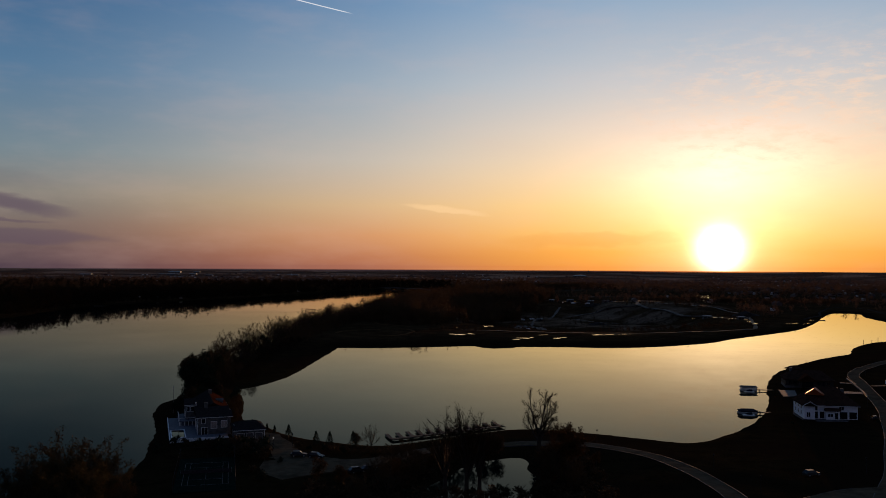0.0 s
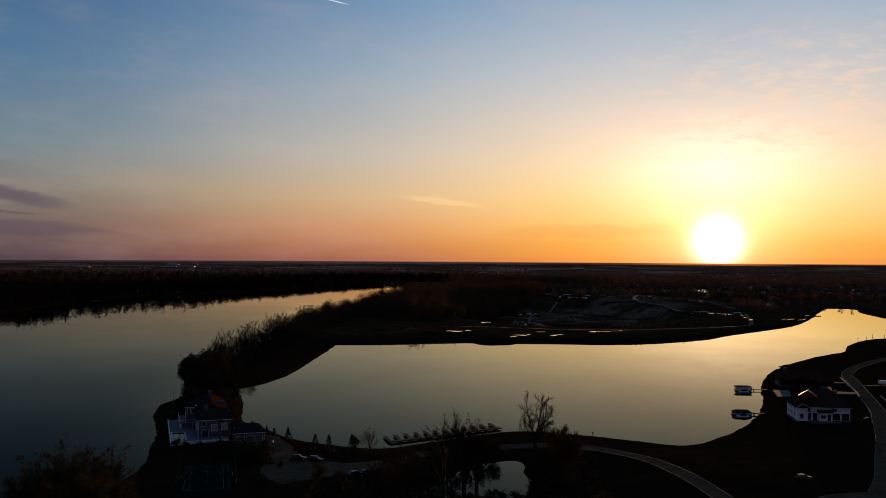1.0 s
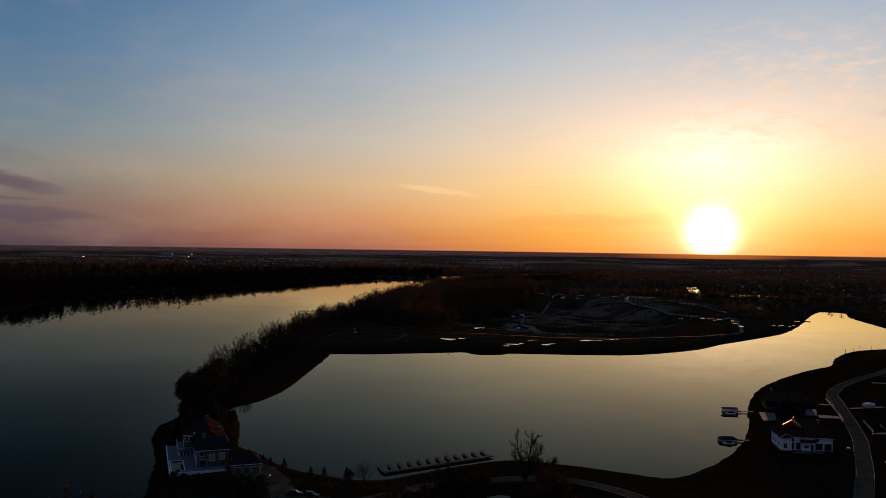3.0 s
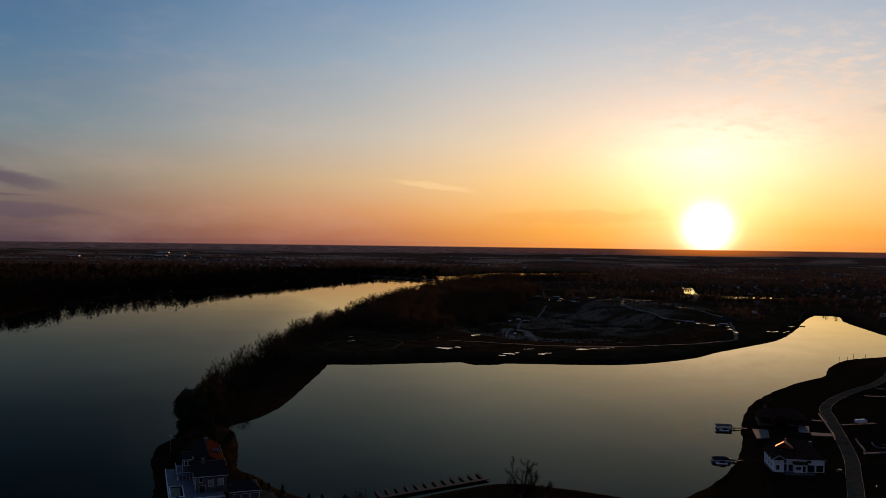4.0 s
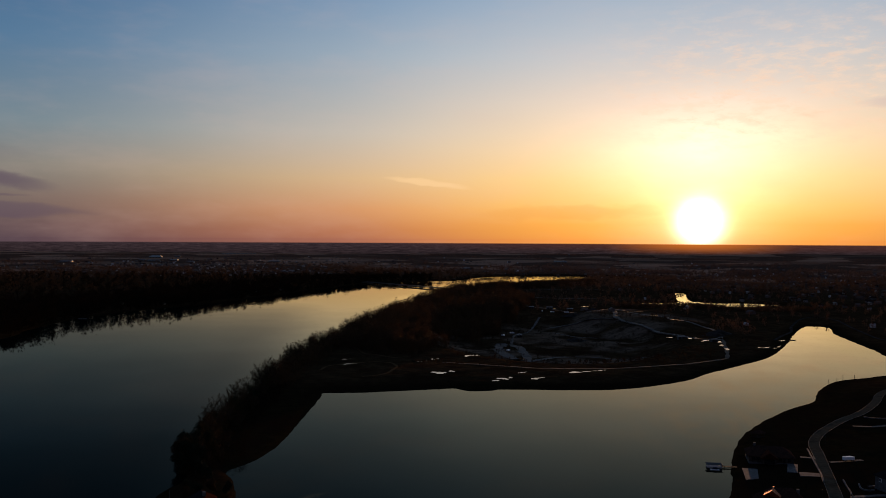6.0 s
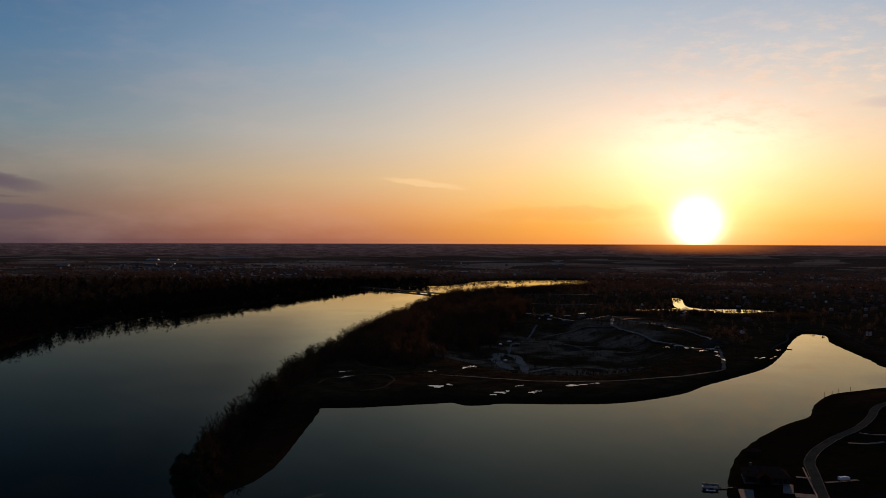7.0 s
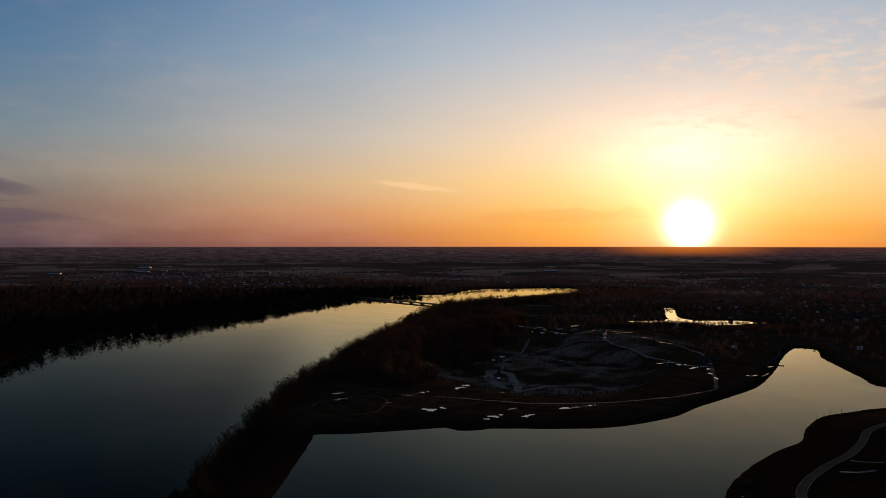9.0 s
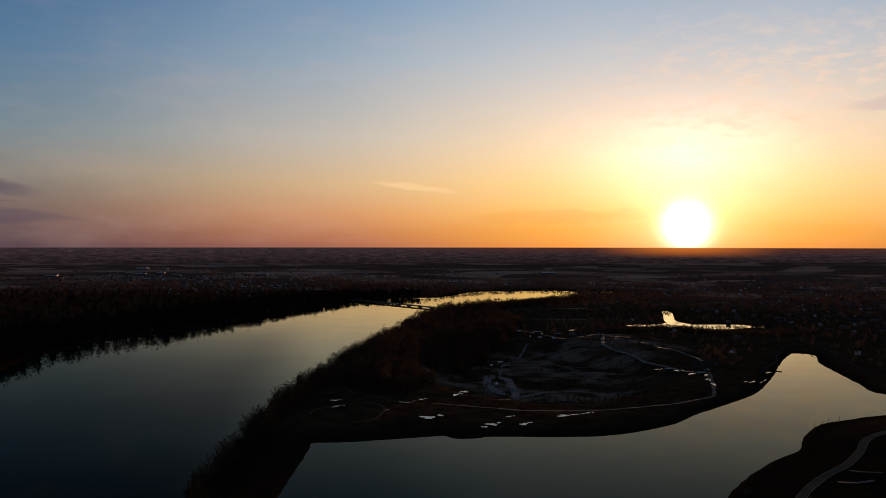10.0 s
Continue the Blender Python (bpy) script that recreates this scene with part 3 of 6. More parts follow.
def build_woods():
    full = [np.concatenate([rounded(231, -1.0, 11.5, 4.3, 0.27, RNG), stem(8, 0.22)]) for _ in range(9)]
    thin = [np.concatenate([rounded(66, 0.2, 11.5, 4.4, 0.55, RNG, 6), stem(7, 0.25, 3)]) for _ in range(8)]
    clump = [rounded(18, 0.0, 10.0, 5.2, 1.05, RNG, 3, 0.02) for _ in range(8)]
    def inside(x, y):
        front = np.interp(x, [-92, -73, -47, -13, 2, 30], [849, 804, 770, 760, 810, 900]) + 9 * ripple(x, y, 19, 2.0)
        right = np.interp(y, [760, 810, 863, 985, 1000, 1043, 1196, 1409, 1600], [-5, 2, 22, 58, 64, 76, 120, 165, 150]) + 9 * ripple(x, y, 30, 1.0)
        bare = bell(x, y, 29, 915, 40, 88) + bell(x, y, 95, 890, 42, 90)
        return np.where((x < left_edge(y) + 27) | ((y > front) & (x < right) & (bare < 0.5)), 0.9, 0.0)

    p = scatter(10500, -140, 180, 600, 1760, lambda x, y, d: inside(x, y))
    low = np.where((p[:, 1] < 770) & (p[:, 0] > left_edge(p[:, 1]) + 19), 0.5, 1.0) * (1 + 0.16 * step(p[:, 1], 900, 1100))
    wood("peninsula_wood", p, low * RNG.uniform(0.72, 1.7, len(p)), full, BROWN_TWIG, "dense bare spring wood with brown budding twigs")
    fine = [np.concatenate([rounded(140, -2.0, 11.5, 4.8, 0.42, RNG, 7), stem(7, 0.22, 3)]) for _ in range(8)]
    p = scatter(16000, -1100, 0, 300, 2300, lambda x, y, d: np.where((x < -160) | (y > 1950), step(d, 300, 90) * 0.95 + 0.5 * step(d, 26, 8) + 0.10, 0))
    d = land(p[:, 0], p[:, 1])[1]
    q = p[d < 42]
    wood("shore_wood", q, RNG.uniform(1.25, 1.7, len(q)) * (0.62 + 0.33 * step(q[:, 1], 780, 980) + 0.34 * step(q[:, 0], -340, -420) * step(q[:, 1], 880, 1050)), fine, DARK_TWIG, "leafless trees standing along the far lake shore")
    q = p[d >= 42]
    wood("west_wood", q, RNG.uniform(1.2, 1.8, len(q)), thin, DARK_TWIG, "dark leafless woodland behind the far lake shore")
    p = scatter(9000, 20, 1300, 620, 2700, lambda x, y, d: np.where((y > 1250) | (x > 330), 0.4 + 0.6 * step(ripple(x, y, 120, 2.0), -0.1, 0.5), 0) * (1 - bell(x, y, 275, 1130, 100, 160)) * np.where(y < 1160, step(d, 25, 60), 1))
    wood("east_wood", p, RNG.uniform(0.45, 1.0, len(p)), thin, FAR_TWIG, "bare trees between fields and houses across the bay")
    p = scatter(1000, 330, 610, 1345, 1440, lambda x, y, d: step(d, 40, 12))
    wood("pond_wood", p, RNG.uniform(0.25, 0.6, len(p)), fine, TWIG, "bare trees screening the far pond")
    for name, line, count, lo, hi, deep, label in (("river_wood", [(36, 1575), (94, 1649), (167, 1783), (243, 1869), (377, 2070)], 1300, 1.05, 1.35, 90, "bare brown wood standing before the upper river"),
                                                   ("pond_belt", [(300, 1350), (335, 1347), (398, 1356), (428, 1323), (480, 1280), (560, 1280)], 420, 0.5, 0.85, 34, "belt of bare trees before the far pond")):
        q = curve_through(line, 8)
        u = RNG.random(count) * (len(q) - 1)
        x, y = np.interp(u, np.arange(len(q)), q[:, 0]) + RNG.normal(0, 6, count), np.interp(u, np.arange(len(q)), q[:, 1]) - RNG.random(count) * deep
        h, d = land(x, y)
        p = np.stack([x, y, h - 0.1], -1)[d > 6]
        wood(name, p, RNG.uniform(lo, hi, len(p)), fine, BROWN_TWIG, label)
    p = scatter(4200, -20, 330, 640, 1300, lambda x, y, d: (0.24 + 0.5 * step(ripple(x, y, 50, 5.0), 0.2, 0.6) * (1 - 0.6 * bell(x, y, 130, 960, 130, 220)) + 0.5 * bell(x, y, 190, 760, 130, 60)) * step(d, 22, 40) * step(y, 680, 720))
    wood("scrub", p, RNG.uniform(0.15, 0.45, len(p)), thin, RUST, "low rust-brown scrub on the gravel workings")
    ang, r = np.radians(RNG.uniform(-36, 36, 42000)), 1700 + 3150 * RNG.random(42000) ** 0.8
    x, y = r * np.sin(ang), r * np.cos(ang)
    h, d = land(x, y)
    ok = (d > 4) & (RNG.random(len(x)) < 0.06 + 0.4 * step(r, 3300, 2500) + 0.9 * step(ripple(x, y, 190, 3.0) + 0.5 * ripple(x, y, 70, 9.0), 0.05, 0.45))
    town = bell(x, y, -560, 2600, 360, 300) + bell(x, y, -920, 3050, 420, 350) + bell(x, y, 900, 2300, 500, 400)
    ok &= RNG.random(len(x)) > 0.45 * town
    p = np.stack([x, y, h - 0.2], -1)[ok]
    size, r = RNG.uniform(0.8, 1.5, len(p)) * (1 - 0.5 * step(p[:, 1], 2600, 3800)), np.hypot(p[:, 0], p[:, 1]) + RNG.normal(0, 150, len(p))
    # Colours pale by distance to paint in haze, and sooner on the sunward side.
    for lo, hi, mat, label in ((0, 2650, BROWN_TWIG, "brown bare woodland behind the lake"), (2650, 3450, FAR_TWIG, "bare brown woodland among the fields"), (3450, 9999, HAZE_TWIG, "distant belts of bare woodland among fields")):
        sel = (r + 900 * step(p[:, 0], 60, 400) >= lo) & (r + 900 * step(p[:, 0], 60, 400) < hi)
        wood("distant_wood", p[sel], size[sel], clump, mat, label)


build_woods()


# ---- tools for building things ----
def part(name, bm, material, parent=None, label=""):
    me = bpy.data.meshes.new(name)
    bmesh.ops.recalc_face_normals(bm, faces=bm.faces)
    bm.to_mesh(me)
    bm.free()
    me.materials.append(material)
    ob = new(name, me)
    ob.parent = parent
    if label:
        ob["label"] = label
    return ob


def thing(name, m, label, category, group=""):
    ob = new(name)
    ob.empty_display_size = 0.5
    ob.matrix_basis = m
    return tagged(ob, label, category, group)


def block(x0, x1, y0, y1, z0, z1, bm=None, bevel=0.0):
    bm = bm or bmesh.new()
    v = [bm.verts.new((x, y, z)) for z in (z0, z1) for y in (y0, y1) for x in (x0, x1)]
    faces = [bm.faces.new([v[i] for i in f]) for f in ((0, 1, 3, 2), (4, 5, 7, 6), (0, 1, 5, 4), (2, 3, 7, 6), (0, 2, 6, 4), (1, 3, 7, 5))]
    if bevel:
        bmesh.ops.bevel(bm, geom=list({e for f in faces for e in f.edges}), offset=bevel, segments=2, affect="EDGES")
    return bm


def prism(points, z0, z1, bm=None):
    """An upright slab over a plan outline."""
    bm = bm or bmesh.new()
    lo, hi = ([bm.verts.new((x, y, z)) for x, y in points] for z in (z0, z1))
    n = len(points)
    bm.faces.new(lo[::-1])
    bm.faces.new(hi)
    for i in range(n):
        bm.faces.new((lo[i], lo[(i + 1) % n], hi[(i + 1) % n], hi[i]))
    return bm


def tube(points, radii, sides=6, bm=None):
    bm = bm or bmesh.new()
    pts = [Vector(p) for p in points]
    rings = []
    for i, (p, r) in enumerate(zip(pts, radii)):
        d = (pts[min(i + 1, len(pts) - 1)] - pts[max(i - 1, 0)]).normalized()
        a = d.orthogonal().normalized()
        b = d.cross(a)
        rings.append([bm.verts.new(p + (a * math.cos(k * 2 * math.pi / sides) + b * math.sin(k * 2 * math.pi / sides)) * r) for k in range(sides)])
    for lo, hi in zip(rings, rings[1:]):
        for k in range(sides):
            bm.faces.new((lo[k], lo[(k + 1) % sides], hi[(k + 1) % sides], hi[k]))
    bm.faces.new(rings[0][::-1])
    bm.faces.new(rings[-1])
    return bm


def gable(x0, x1, y0, y1, z, rise, over=0.5, thick=0.25, along="y", hip=0.0, bm=None):
    """A pitched roof with eaves and thickness, its ridge along x or y; hip draws the ridge's ends in."""
    bm = bm or bmesh.new()
    if along == "x":
        x0, x1, y0, y1 = y0, y1, x0, x1
    x0, x1, y0, y1 = x0 - over, x1 + over, y0 - over, y1 + over
    mid = (x0 + x1) / 2
    shell = []
    for dz in (0.0, thick):
        shell.append([(x0, y0, z + dz - 0.2), (x1, y0, z + dz - 0.2), (x1, y1, z + dz - 0.2), (x0, y1, z + dz - 0.2), (mid, y0 + hip, z + rise + dz), (mid, y1 - hip, z + rise + dz)])
    if along == "x":
        shell = [[(b, a, c) for a, b, c in s] for s in shell]
    lo, hi = ([bm.verts.new(p) for p in s] for s in shell)
    for f in ((0, 3, 5, 4), (1, 2, 5, 4), (0, 1, 4), (3, 2, 5)):
        bm.faces.new([hi[i] for i in f])
        bm.faces.new([lo[i] for i in f])
    for i, j in ((0, 1), (1, 2), (2, 3), (3, 0)):
        bm.faces.new((lo[i], lo[j], hi[j], hi[i]))
    return bm


def ribbon(points, width, lift=0.05, deep=0.5, steps=6, across=3, shift=0.0, ragged=0.0):
    """A road, track or kerb laid over the ground along a plan line."""
    line = curve_through(points, steps)
    way = np.gradient(line, axis=0)
    way /= np.linalg.norm(way, axis=1)[:, None] + 1e-9
    side = np.stack([way[:, 1], -way[:, 0]], -1)
    line = line + side * shift
    offs = np.linspace(-width / 2, width / 2, across)
    wobble = 1 + ragged * ripple(line[:, 0], line[:, 1], 9.0, 1.0) + ragged * 0.7 * ripple(line[:, 0], line[:, 1], 3.1, 2.0)
    p = line[:, None, :] + side[:, None, :] * offs[None, :, None] * wobble[:, None, None]
    z = grid_height(p[..., 0], p[..., 1])
    wide = [grid_height(*(line + side * o).T) for o in (-width / 2 - 1.5, -width / 2, 0, width / 2, width / 2 + 1.5)]
    z = np.maximum(z, np.max(wide, 0)[:, None]) + lift
    bm = bmesh.new()
    top = [[bm.verts.new((*p[i, j], z[i, j])) for j in range(across)] for i in range(len(line))]
    foot = [[bm.verts.new((*p[i, j], z[i, j] - deep)) for j in (0, across - 1)] for i in range(len(line))]
    for i in range(len(line) - 1):
        for j in range(across - 1):
            bm.faces.new((top[i][j], top[i][j + 1], top[i + 1][j + 1], top[i + 1][j]))
        bm.faces.new((foot[i][0], top[i][0], top[i + 1][0], foot[i + 1][0]))
        bm.faces.new((top[i][-1], foot[i][1], foot[i + 1][1], top[i + 1][-1]))
    return bm


def lay(x, y, r=0.0):
    """Ground height under a thing that covers r metres."""
    a = np.arange(8) * math.pi / 4
    return float(np.max(grid_height(np.append(x + r * np.cos(a), x), np.append(y + r * np.sin(a), y)))) if r else float(grid_height(x, y))


ASPHALT = surface("asphalt", ((0.066, 0.050, 0.030), (0.108, 0.083, 0.052), (0.048, 0.037, 0.023)), 0.4, 1.0, bump=0.004, fine=20, spec=0.0)
CONCRETE = surface("concrete", ((0.07, 0.067, 0.064), (0.12, 0.116, 0.11), (0.055, 0.052, 0.05)), 0.6, 0.8, bump=0.004)
STONE = surface("terrace_stone", ((0.09, 0.1, 0.115), (0.15, 0.16, 0.18)), 1.2, 0.8, bump=0.004)
SIDING = surface("white_siding", ((0.66, 0.67, 0.68), (0.82, 0.83, 0.84), (0.56, 0.56, 0.56)), 0.8, 0.7, bump=0.003)
STUCCO = surface("grey_stucco", ((0.07, 0.067, 0.063), (0.12, 0.115, 0.108)), 0.7, 0.85, bump=0.004)
TRIM = surface("white_trim", ((0.66, 0.66, 0.65), (0.78, 0.78, 0.76)), 2.0, 0.55)
SHINGLE = surface("brown_shingles", ((0.028, 0.015, 0.011), (0.065, 0.033, 0.022), (0.02, 0.013, 0.01)), 1.4, 0.95, bump=0.02, fine=8, spec=0.0)
# Rust roof tone; on the mansion it stands in for sunlight.
SUNLIT_RUST = surface("sunlit_rust_roof", ((0.04, 0.014, 0.008), (0.09, 0.03, 0.015), (0.028, 0.012, 0.008)), 1.0, 0.95, bump=0.02, fine=8, spec=0.0)
COPPER = surface("copper_sheet", ((0.46, 0.13, 0.045), (0.62, 0.19, 0.065)), 1.2, 0.62, metal=1.0)
SLATE = surface("dark_shingles", ((0.014, 0.012, 0.012), (0.03, 0.026, 0.025)), 1.4, 0.95, bump=0.02, fine=8, spec=0.0)
PLASTER = surface("grey_render", ((0.082, 0.079, 0.072), (0.132, 0.127, 0.115), (0.062, 0.059, 0.054)), 0.7, 0.85, bump=0.004)
PALE_ROOF = surface("pale_metal_roof", ((0.14, 0.125, 0.11), (0.26, 0.235, 0.21)), 0.3, 0.5, spec=0.3)
FAR_WALL = surface("weathered_clapboard", ((0.18, 0.155, 0.135), (0.36, 0.31, 0.28)), 0.05, 0.85)
TIMBER = surface("grey_timber", ((0.022, 0.018, 0.015), (0.052, 0.043, 0.036)), 1.5, 0.8, bump=0.006)
WHITE_PAINT = surface("white_gelcoat", ((0.68, 0.68, 0.68), (0.8, 0.8, 0.79)), 1.0, 0.35, spec=0.5)
CANVAS = surface("dark_canvas", ((0.015, 0.015, 0.02), (0.04, 0.035, 0.04)), 2.0, 0.9)
DARK_PAINT = surface("dark_car_paint", ((0.008, 0.008, 0.010), (0.016, 0.016, 0.019)), 2.0, 0.4, spec=0.2)
SILVER = surface("silver_car_paint", ((0.02, 0.021, 0.022), (0.04, 0.041, 0.042)), 2.0, 0.5, spec=0.15)
RUBBER = surface("rubber", ((0.012, 0.012, 0.012), (0.03, 0.03, 0.03)), 6.0, 0.9)
METAL = surface("galvanised_steel", ((0.3, 0.31, 0.32), (0.45, 0.46, 0.47)), 3.0, 0.4, metal=0.9)
COURT = surface("green_court", ((0.004, 0.010, 0.008), (0.008, 0.017, 0.013)), 0.5, 1.0, spec=0.0)
GRAVEL = surface("pale_gravel", ((0.06, 0.049, 0.039), (0.145, 0.117, 0.093), (0.04, 0.031, 0.023)), 0.2, 0.9, bump=0.02, spec=0.15)
SAND = surface("washed_sand", ((0.06, 0.044, 0.03), (0.13, 0.096, 0.066)), 0.15, 0.95, bump=0.03, spec=0.1)
EARTH = surface("bare_earth", ((0.06, 0.036, 0.016), (0.12, 0.07, 0.032)), 0.3, 0.95, bump=0.03, spec=0.0)
PIT_SOIL = surface("pit_spoil", ((0.024, 0.019, 0.016), (0.065, 0.054, 0.046), (0.016, 0.012, 0.009)), 0.12, 0.95, bump=0.1, spec=0.0)
GLASS = surface("dark_window_glass", ((0.006, 0.007, 0.009), (0.012, 0.013, 0.016)), 0.5, 0.08, spec=0.35)
LAMP = bpy.data.materials.new("lit_lamp")
LAMP.use_nodes = True
LAMP.node_tree.nodes["Principled BSDF"].inputs["Emission Color"].default_value = (1.0, 0.75, 0.45, 1)
LAMP.node_tree.nodes["Principled BSDF"].inputs["Emission Strength"].default_value = 0.12


# ---- roads, drives and tracks ----
MAIN_ROAD = [(-15, 252), (-6, 263), (6, 270), (19, 273), (29, 274.3), (41, 271.5), (50, 264.5), (57.5, 254), (62, 240.6), (65, 224), (66, 208), (64, 185), (58, 150), (50, 110)]
EAST_ROAD = [(97, 205), (106, 220), (115, 235), (126.5, 258), (139.5, 283.5), (152, 311), (163.5, 337), (178, 378), (190.5, 414), (198.5, 437), (211, 458.5), (227, 479), (242, 496), (264, 517), (290, 551), (308, 579), (332, 603), (400, 650)]
SOUTH_ROAD = [(104, 216), (94, 213), (82, 205), (72, 194), (64, 186)]
DRIVE = [(-57, 281), (-53, 274), (-48.5, 264), (-45.5, 254), (-42, 246), (-34, 241), (-26, 243), (-19, 248), (-13, 254)]


def road(name, line, width, material, label, kerbs=True):
    ob = part(name, ribbon(line, width), material)
    tagged(ob, label, "road", kind="structure")
    if kerbs:
        for k in (-1, 1):
            kb = part("kerb", ribbon(line, 0.15, 0.13, 0.6, across=2, shift=k * (width / 2 + 0.075)), CONCRETE)
            tagged(kb, "pale concrete kerb along the asphalt road", "kerb", kind="structure")


road("road", MAIN_ROAD, 4.9, ASPHALT, "grey asphalt lane curving along the shore")
road("road", EAST_ROAD, 5.2, ASPHALT, "grey asphalt street winding between lakeside plots")
road("road", SOUTH_ROAD, 9.0, ASPHALT, "wide asphalt junction of two streets")
road("driveway", DRIVE, 8.0, ASPHALT, "grey paved drive leading to the lake mansion", False)
tagged(part("forecourt", prism([(-50, 248), (-46, 256), (-38, 252), (-28, 247.5), (-19, 250), (-16, 245), (-21, 239), (-33, 232), (-41, 225), (-47, 231), (-49.5, 238)], 1.0, lay(-36, 240, 9) + 0.06), ASPHALT), "broad grey paved forecourt", "forecourt", kind="structure")
tagged(part("motor_court", prism([(-66, 262), (-52, 268), (-46, 256), (-53, 283), (-58, 286), (-66, 276)], 1.0, lay(-58, 274, 7) + 0.12), ASPHALT), "grey paved court before the garage", "forecourt", kind="structure")

for line, w, mat, label in (
        ([(305, 889), (282, 902), (275, 930), (269, 960), (254, 1032), (240, 1097), (246, 1140), (252, 1170)], 8, GRAVEL, "pale gravel haul road through the workings"),
        ([(305, 889), (290, 838), (268, 768), (258, 750), (236, 731), (212, 714), (172, 697), (137, 688), (87, 688), (55, 704), (10, 728)], 4.5, SAND, "sandy track along the bay shore"),
        ([(90, 960), (97, 925), (95, 883), (95, 840), (86, 795), (74, 750)], 13, GRAVEL, "pale gravel ramp in the pit"),
        ([(80, 965), (74, 930), (72, 890), (76, 860), (84, 838)], 15, GRAVEL, "pale gravel floor beside the ramp"),
        ([(93, 820), (112, 833), (124, 846), (136, 853)], 9, GRAVEL, "gravel track on the pit floor"),
        ([(145, 856), (160, 858), (178, 850), (192, 846), (215, 852)], 5, GRAVEL, "gravel bench along the pit slope"),
        ([(118, 770), (126, 764), (140, 757)], 10, PIT_SOIL, "grey spoil below the pit slope"),
        ([(152, 1121), (175, 1130), (201, 1130), (222, 1112), (239, 1100)], 6, GRAVEL, "gravel track across the head of the pit"),
        ([(152, 1069), (165, 1050), (178, 1037), (201, 1031)], 4.5, GRAVEL, "gravel bench in the pit wall"),
        ([(150, 1183), (128, 1110), (112, 1060), (99, 1022), (90, 960)], 4, GRAVEL, "gravel track down into the pit"),
        ([(139, 1376), (160, 1330), (179, 1290), (200, 1230), (218, 1200), (240, 1215), (256, 1235), (275, 1200), (292, 1178)], 6, GRAVEL, "gravel yard road along the plant"),
        ([(252, 1170), (258, 1200), (256, 1235)], 7, GRAVEL, "short gravel link beside the plant"),
        ([(268, 1176), (288, 1140), (302, 1100), (304, 1060), (320, 1033), (329, 999), (322, 950), (308, 905)], 7, GRAVEL, "gravel track round the spoil mound"),
        ([(363, 899), (390, 945), (419, 990), (445, 1050), (490, 1130), (527, 1171), (538, 1132), (522, 1070), (504, 1004), (490, 950), (483, 912), (487, 877), (495, 830)], 4.5, PIT_SOIL, "pale track round the end of the bay"),
        ([(-88, 679), (-85, 702), (-72, 716), (-59, 724), (-46, 727), (-35, 722), (-29, 705), (-29, 688), (-36, 656), (-52, 643)], 3.0, EARTH, "faint looping track on the meadow"),
        ([(-88, 842), (-80, 830), (-70, 808), (-61, 780), (-50, 771), (-30, 750)], 3.0, EARTH, "faint bare track by the wood"),
        ([(160, 1560), (200, 1530), (250, 1525), (300, 1530)], 7, GRAVEL, "gravel yard among the far sheds"),
        ([(180, 1720), (250, 1700), (340, 1730)], 7, GRAVEL, "gravel road towards the far pond")):
    tagged(part("track", ribbon(line, w * 0.7, 0.12, 1.2, steps=14, across=5, ragged=0.45), mat), label, "track", kind="structure")


# ---- puddles on the flats ----
def puddle(x, y, rx, ry, turn, seed):
    rng = np.random.default_rng(seed)
    a = np.arange(30) * 2 * math.pi / 30
    r = 1 + 0.34 * np.sin(a * 2 + rng.random() * 6) + 0.3 * np.sin(a * 3 + rng.random() * 6) + 0.2 * rng.normal(size=30)
    r = np.maximum(r, 0.25)
    px, py = r * rx * np.cos(a), r * ry * np.sin(a)
    c, s = math.cos(turn), math.sin(turn)
    px, py = x + px * c - py * s, y + px * s + py * c
    z = float(np.max(grid_height(px, py))) + 0.06
    ob = part("puddle", prism(list(zip(px, py)), z - 1.2, z), SHALLOW)
    tagged(ob, "shallow rain puddle shining on the muddy flats", "puddle", "puddles on the flats", kind="structure")


for i, (x, y, rx, ry, turn) in enumerate(((6, 662, 13, 16, 0.5), (54, 637, 8, 12, 0.2), (78, 637, 7, 10, 0.9), (71, 666, 4, 4, 0.1), (113, 666, 12, 9, 0.05), (134.6, 678, 6, 4, 0.1), (-13, 732, 8, 14, 0.4), (0, 747, 7, 8, 0.2),
                                      (-74, 742, 6, 6, 0.1), (-69, 717, 6, 6, 0), (32, 767, 7, 12, 0.1), (43, 835, 5, 18, -0.35), (-28, 695, 3, 6, 0.3), (283, 880, 6, 7, 0), (276, 905, 9, 6, 0.2),
                                      (297, 872, 5, 9, 0.4), (288, 840, 3, 14, 0.2), (284, 815, 3, 12, 0.1), (262, 930, 8, 5, 0.2), (330, 835, 12, 4, 0.85), (348, 850, 8, 3, 0.9), (372, 900, 4, 7, 0.5), (180, 1290, 9, 9, 0), (240, 1340, 7, 9, 0))):
    puddle(x, y, rx * 0.42, ry * 0.32, turn, i)
    puddle(x + rx * 0.75, y + ry * 0.5, rx * 0.2, ry * 0.17, turn, i + 50)
    if i % 2:
        puddle(x - rx * 0.7, y - ry * 0.6, rx * 0.22, ry * 0.2, turn, i + 90)


